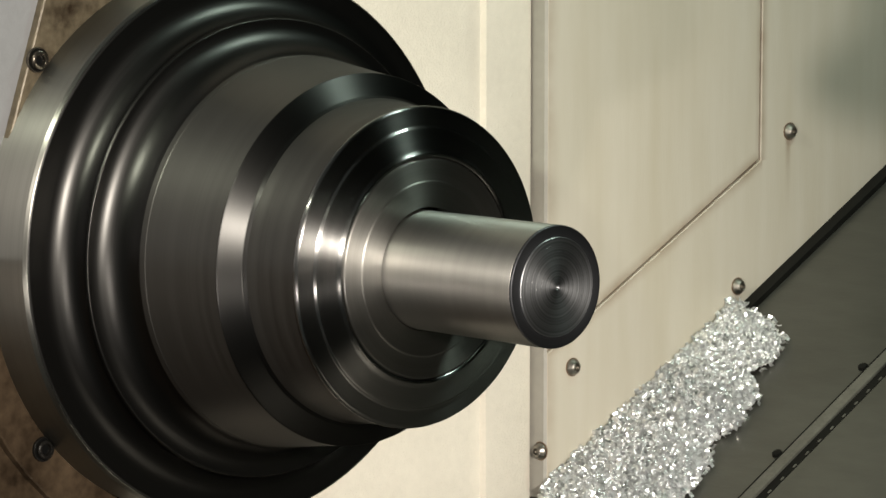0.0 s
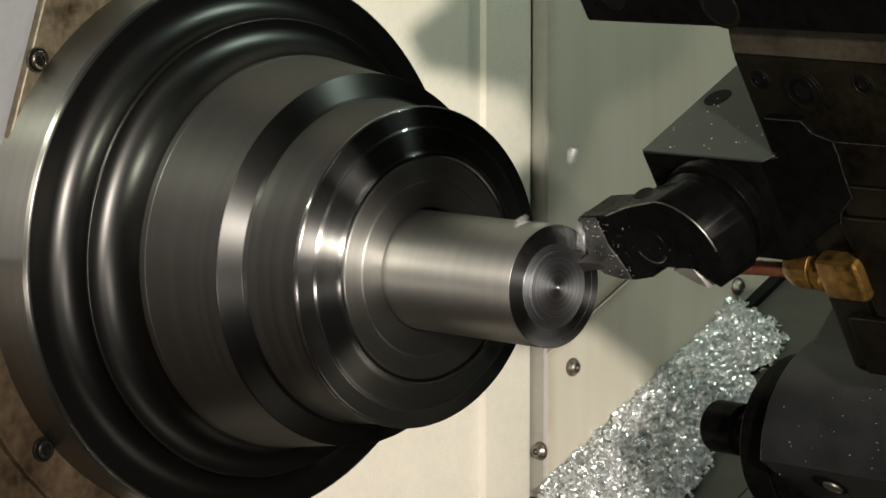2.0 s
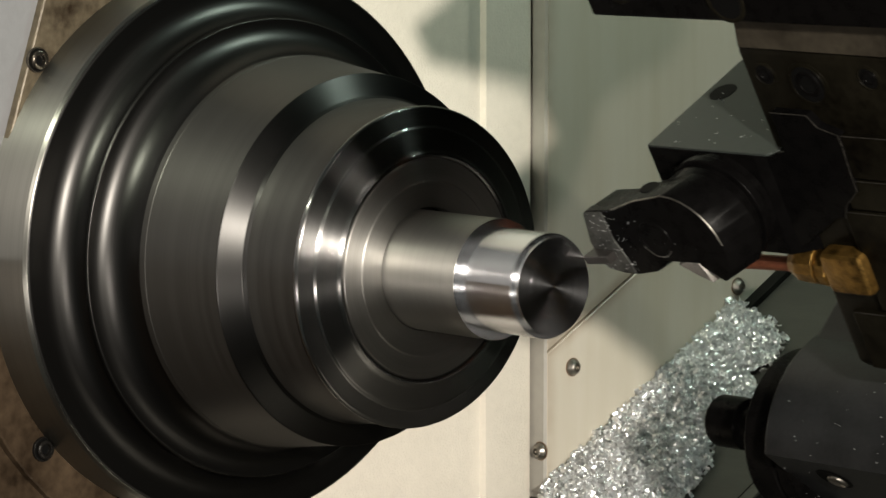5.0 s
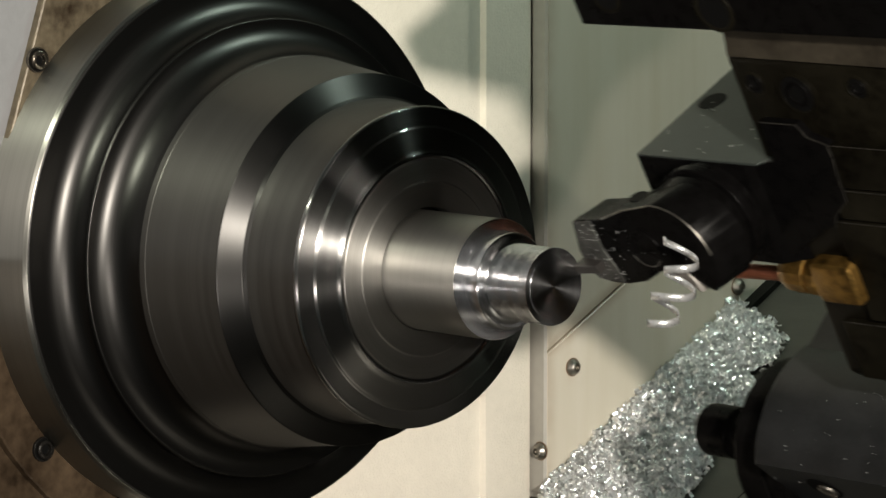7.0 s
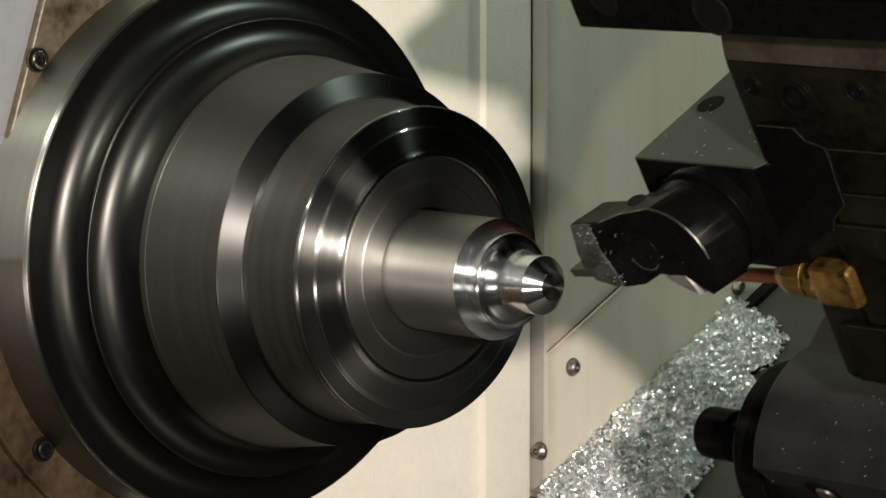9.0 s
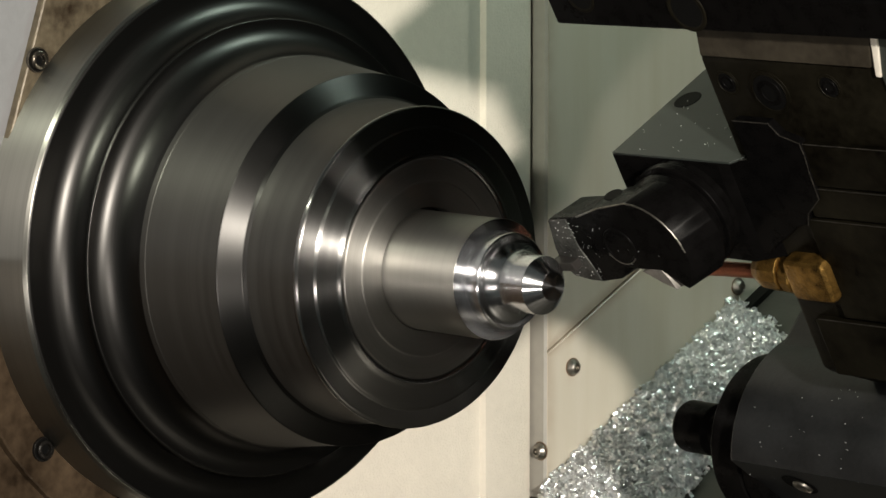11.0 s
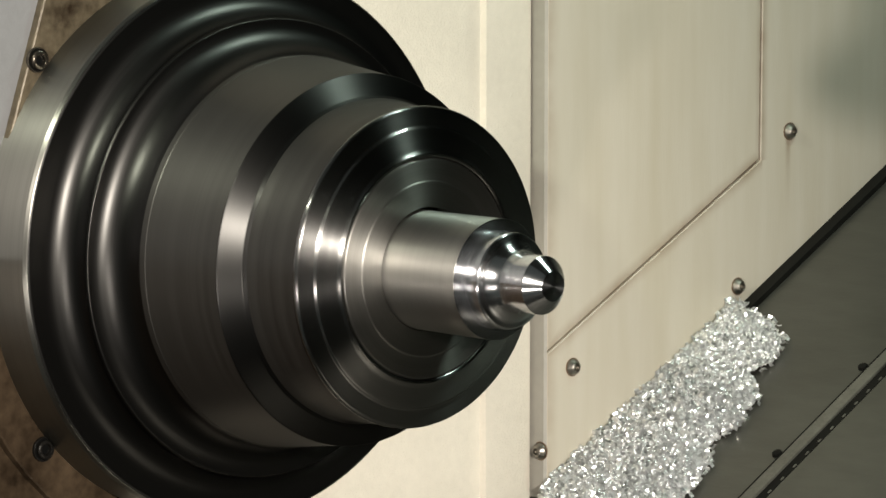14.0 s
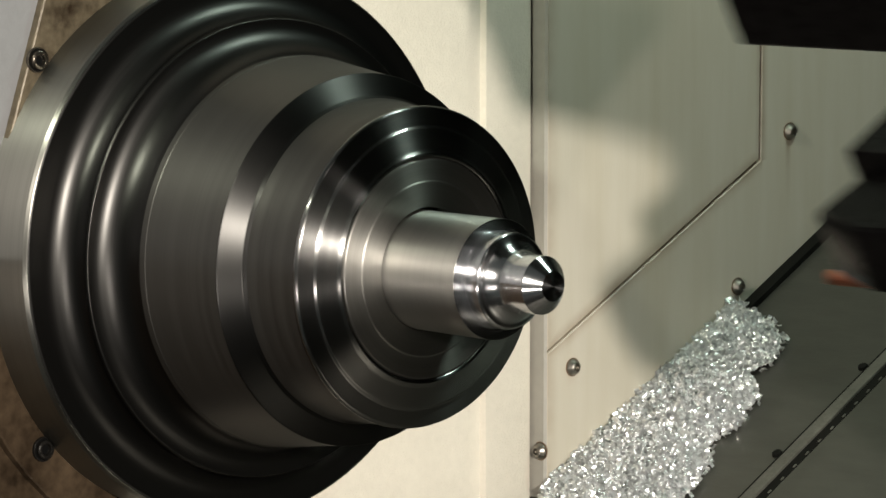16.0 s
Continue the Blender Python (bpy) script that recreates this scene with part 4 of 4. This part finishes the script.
def chip_flights():
    rng = random.Random(11)
    starts = [1.38, 1.44, 1.47, 1.90, 1.93, 1.96, 1.98, 2.40, 2.42, 2.45, 2.47, 2.94, 6.45, 7.44, 8.40, 11.42, 11.46, 11.94, 11.97, 12.62, 12.92, 12.96]
    for k, (ob, t) in enumerate(zip(small_chips, starts)):
        p0 = tip_at(t)
        v = Vector((rng.uniform(-0.15, 0.35), rng.uniform(-0.35, 0.10), rng.uniform(0.25, 0.95)))
        rest = Vector((rng.uniform(-0.10, 0.25), rng.uniform(-0.30, 0.0), TRAY.z))
        inside = IN_STOCK + Vector((0, 0.004 * math.sin(k), 0.004 * math.cos(k)))
        rows = [(0.0, Matrix.Translation(inside)), (t - 0.04, Matrix.Translation(inside))]
        for i in range(8):
            dt = i * 0.05
            p = p0 + v * dt + Vector((0, 0, -4.9)) * dt * dt
            rows.append((t + dt, pose(*p, 40 * i, 55 * i, 20 * i)))
        rows += [(t + 0.60, pose(*rest, 320, 440, 160)), (16.0, pose(*rest, 320, 440, 160))]
        walk(ob, rows)
    deep = Matrix.Translation((-0.100, 0.0, 0.0))
    for ob, t, mid, reach, v in strands:
        turn = Vector((1, 0, 0)).rotation_difference(reach)
        half = Quaternion((1, 0, 0, 0)).slerp(turn, 0.5).to_matrix().to_4x4()
        turn = turn.to_matrix().to_4x4()
        flight = [(t + dt, Matrix.Translation(mid + v * dt + Vector((0, 0, -4.9)) * dt * dt) @ turn) for dt in (-0.08, -0.04, 0.0, 0.04, 0.08, 0.16)]
        rest = Matrix.Translation((mid.x - 0.05, mid.y - 0.05, TRAY.z)) @ half
        walk(ob, [(0.0, deep), (t - 0.22, deep), (t - 0.15, Matrix.Translation((-0.06, -0.02, 0.0)) @ half)] + flight + [(t + 0.45, rest), (16.0, rest)])
    deeper = Matrix.Translation((-0.150, 0.0, 0.0))
    ax, up = Vector((0.6761, 0.7028, -0.2215)), Vector((0.0688, 0.2391, 0.9685))
    facing = Matrix((ax, up.cross(ax), up)).transposed().to_4x4()
    half = Quaternion((1, 0, 0, 0)).slerp(facing.to_quaternion(), 0.5).to_matrix().to_4x4()
    flung = [(12.0 + dt, Matrix.Translation(Vector((0.0239, -0.2191, 0.0412)) + up * (0.06 * dt)) @ facing) for dt in (-0.12, -0.08, -0.04, 0.0, 0.04, 0.08, 0.12)]
    low = Matrix.Translation((0.10, -0.25, TRAY.z)) @ half
    walk(spring, [(0.0, deeper), (11.75, deeper), (11.82, Matrix.Translation((-0.02, -0.06, 0.01)) @ half)] + flung + [(12.5, low), (16.0, low)])
    inside = Matrix.Translation(IN_STOCK)
    a = BED @ Vector((0.026, 0.004, -0.004))
    b = BED @ Vector((0.042, 0.000, 0.028))
    c = BED @ Vector((0.070, 0.000, 0.008))
    d = BED @ Vector((0.074, -0.010, -0.050))
    walk(big_chip, [(0.0, inside), (6.28, inside), (6.36, Matrix.Translation(tip_at(6.36))), (6.5, pose(*a, 30, 10, 10)), (6.7, pose(*b, 60, -20, 40)), (6.85, pose(*c, 90, -50, 60)), (7.0, pose(*c, 120, -75, 40)), (7.12, pose(*d, 150, -60, 30)),
                    (7.35, pose(0.05, -0.12, -0.40, 190, -40, 20)), (7.5, pose(0.05, -0.14, -0.590, 220, -10, 10)), (16.0, pose(0.05, -0.14, -0.590, 220, -10, 10))])
    near = [(t, Matrix.Translation(tip_at(t) + Vector((-0.006, -0.012, 0.018))) @ pose(0, 0, 0, 60 * (t - 11) * 2, 25 * (t - 11), 0)) for t in (11.2, 11.4, 11.6, 11.8, 11.95)]
    away = pose(-0.10, -0.05, 0.10, 200, 40, 30)
    parked = Matrix.Translation((-0.125, 0.0, 0.0))
    walk(tangle, [(0.0, parked), (11.0, parked), (11.1, Matrix.Translation(tip_at(11.1)))] + near + [(12.05, away), (12.4, pose(-0.05, -0.12, -0.40, 260, 60, 50)), (12.6, pose(-0.05, -0.14, -0.59, 260, 60, 50)), (16.0, pose(-0.05, -0.14, -0.59, 260, 60, 50))])
    walk(tangle_low, [(0.0, inside), (12.6, inside), (12.7, Matrix.Translation(tip_at(12.7) + Vector((0, -0.01, 0)))), (12.85, pose(-0.045, -0.020, -0.010, 40, 20, 0)), (13.0, pose(-0.060, -0.010, -0.055, 70, 40, 0)), (13.15, pose(-0.060, -0.020, -0.130, 100, 60, 0)),
                      (13.5, pose(-0.060, -0.08, -0.57, 150, 80, 0)), (13.6, pose(-0.060, -0.08, -0.59, 150, 80, 0)), (16.0, pose(-0.060, -0.08, -0.59, 150, 80, 0))])


def turret_pose(dx, ds, index):
    s = TC + ds / 1000
    return pose(dx / 1000, s * C30, s * S30, 30 + index, 0, 0)


def motions():
    walk(turret, [(t, turret_pose(dx, ds, i)) for t, dx, ds, i in TRAVEL])
    chip_flights()
    spin = [(k / FPS, pose(0, 0, 0, -72.0 * k, 0, 0)) for k in range(16 * FPS + 1)]
    walk(chuck, spin)
    walk(work, [(t, Matrix.Translation((0, 0, WORK_Z)) @ m) for t, m in spin])
    for ob, rows in SHELLS:
        keys = [(0.0, rows[0][1])]
        for (t0, a), (t1, b) in zip(rows, rows[1:]):
            keys += [(t0, a)] + [(t0 + (t1 - t0) * k / 4, a + (b - a) * k / 4) for k in range(1, 4)]
        keys += [rows[-1], (16.0, rows[-1][1])]
        walk(ob, [(t, pose(x, 0, 0)) for t, x in keys])


motions()
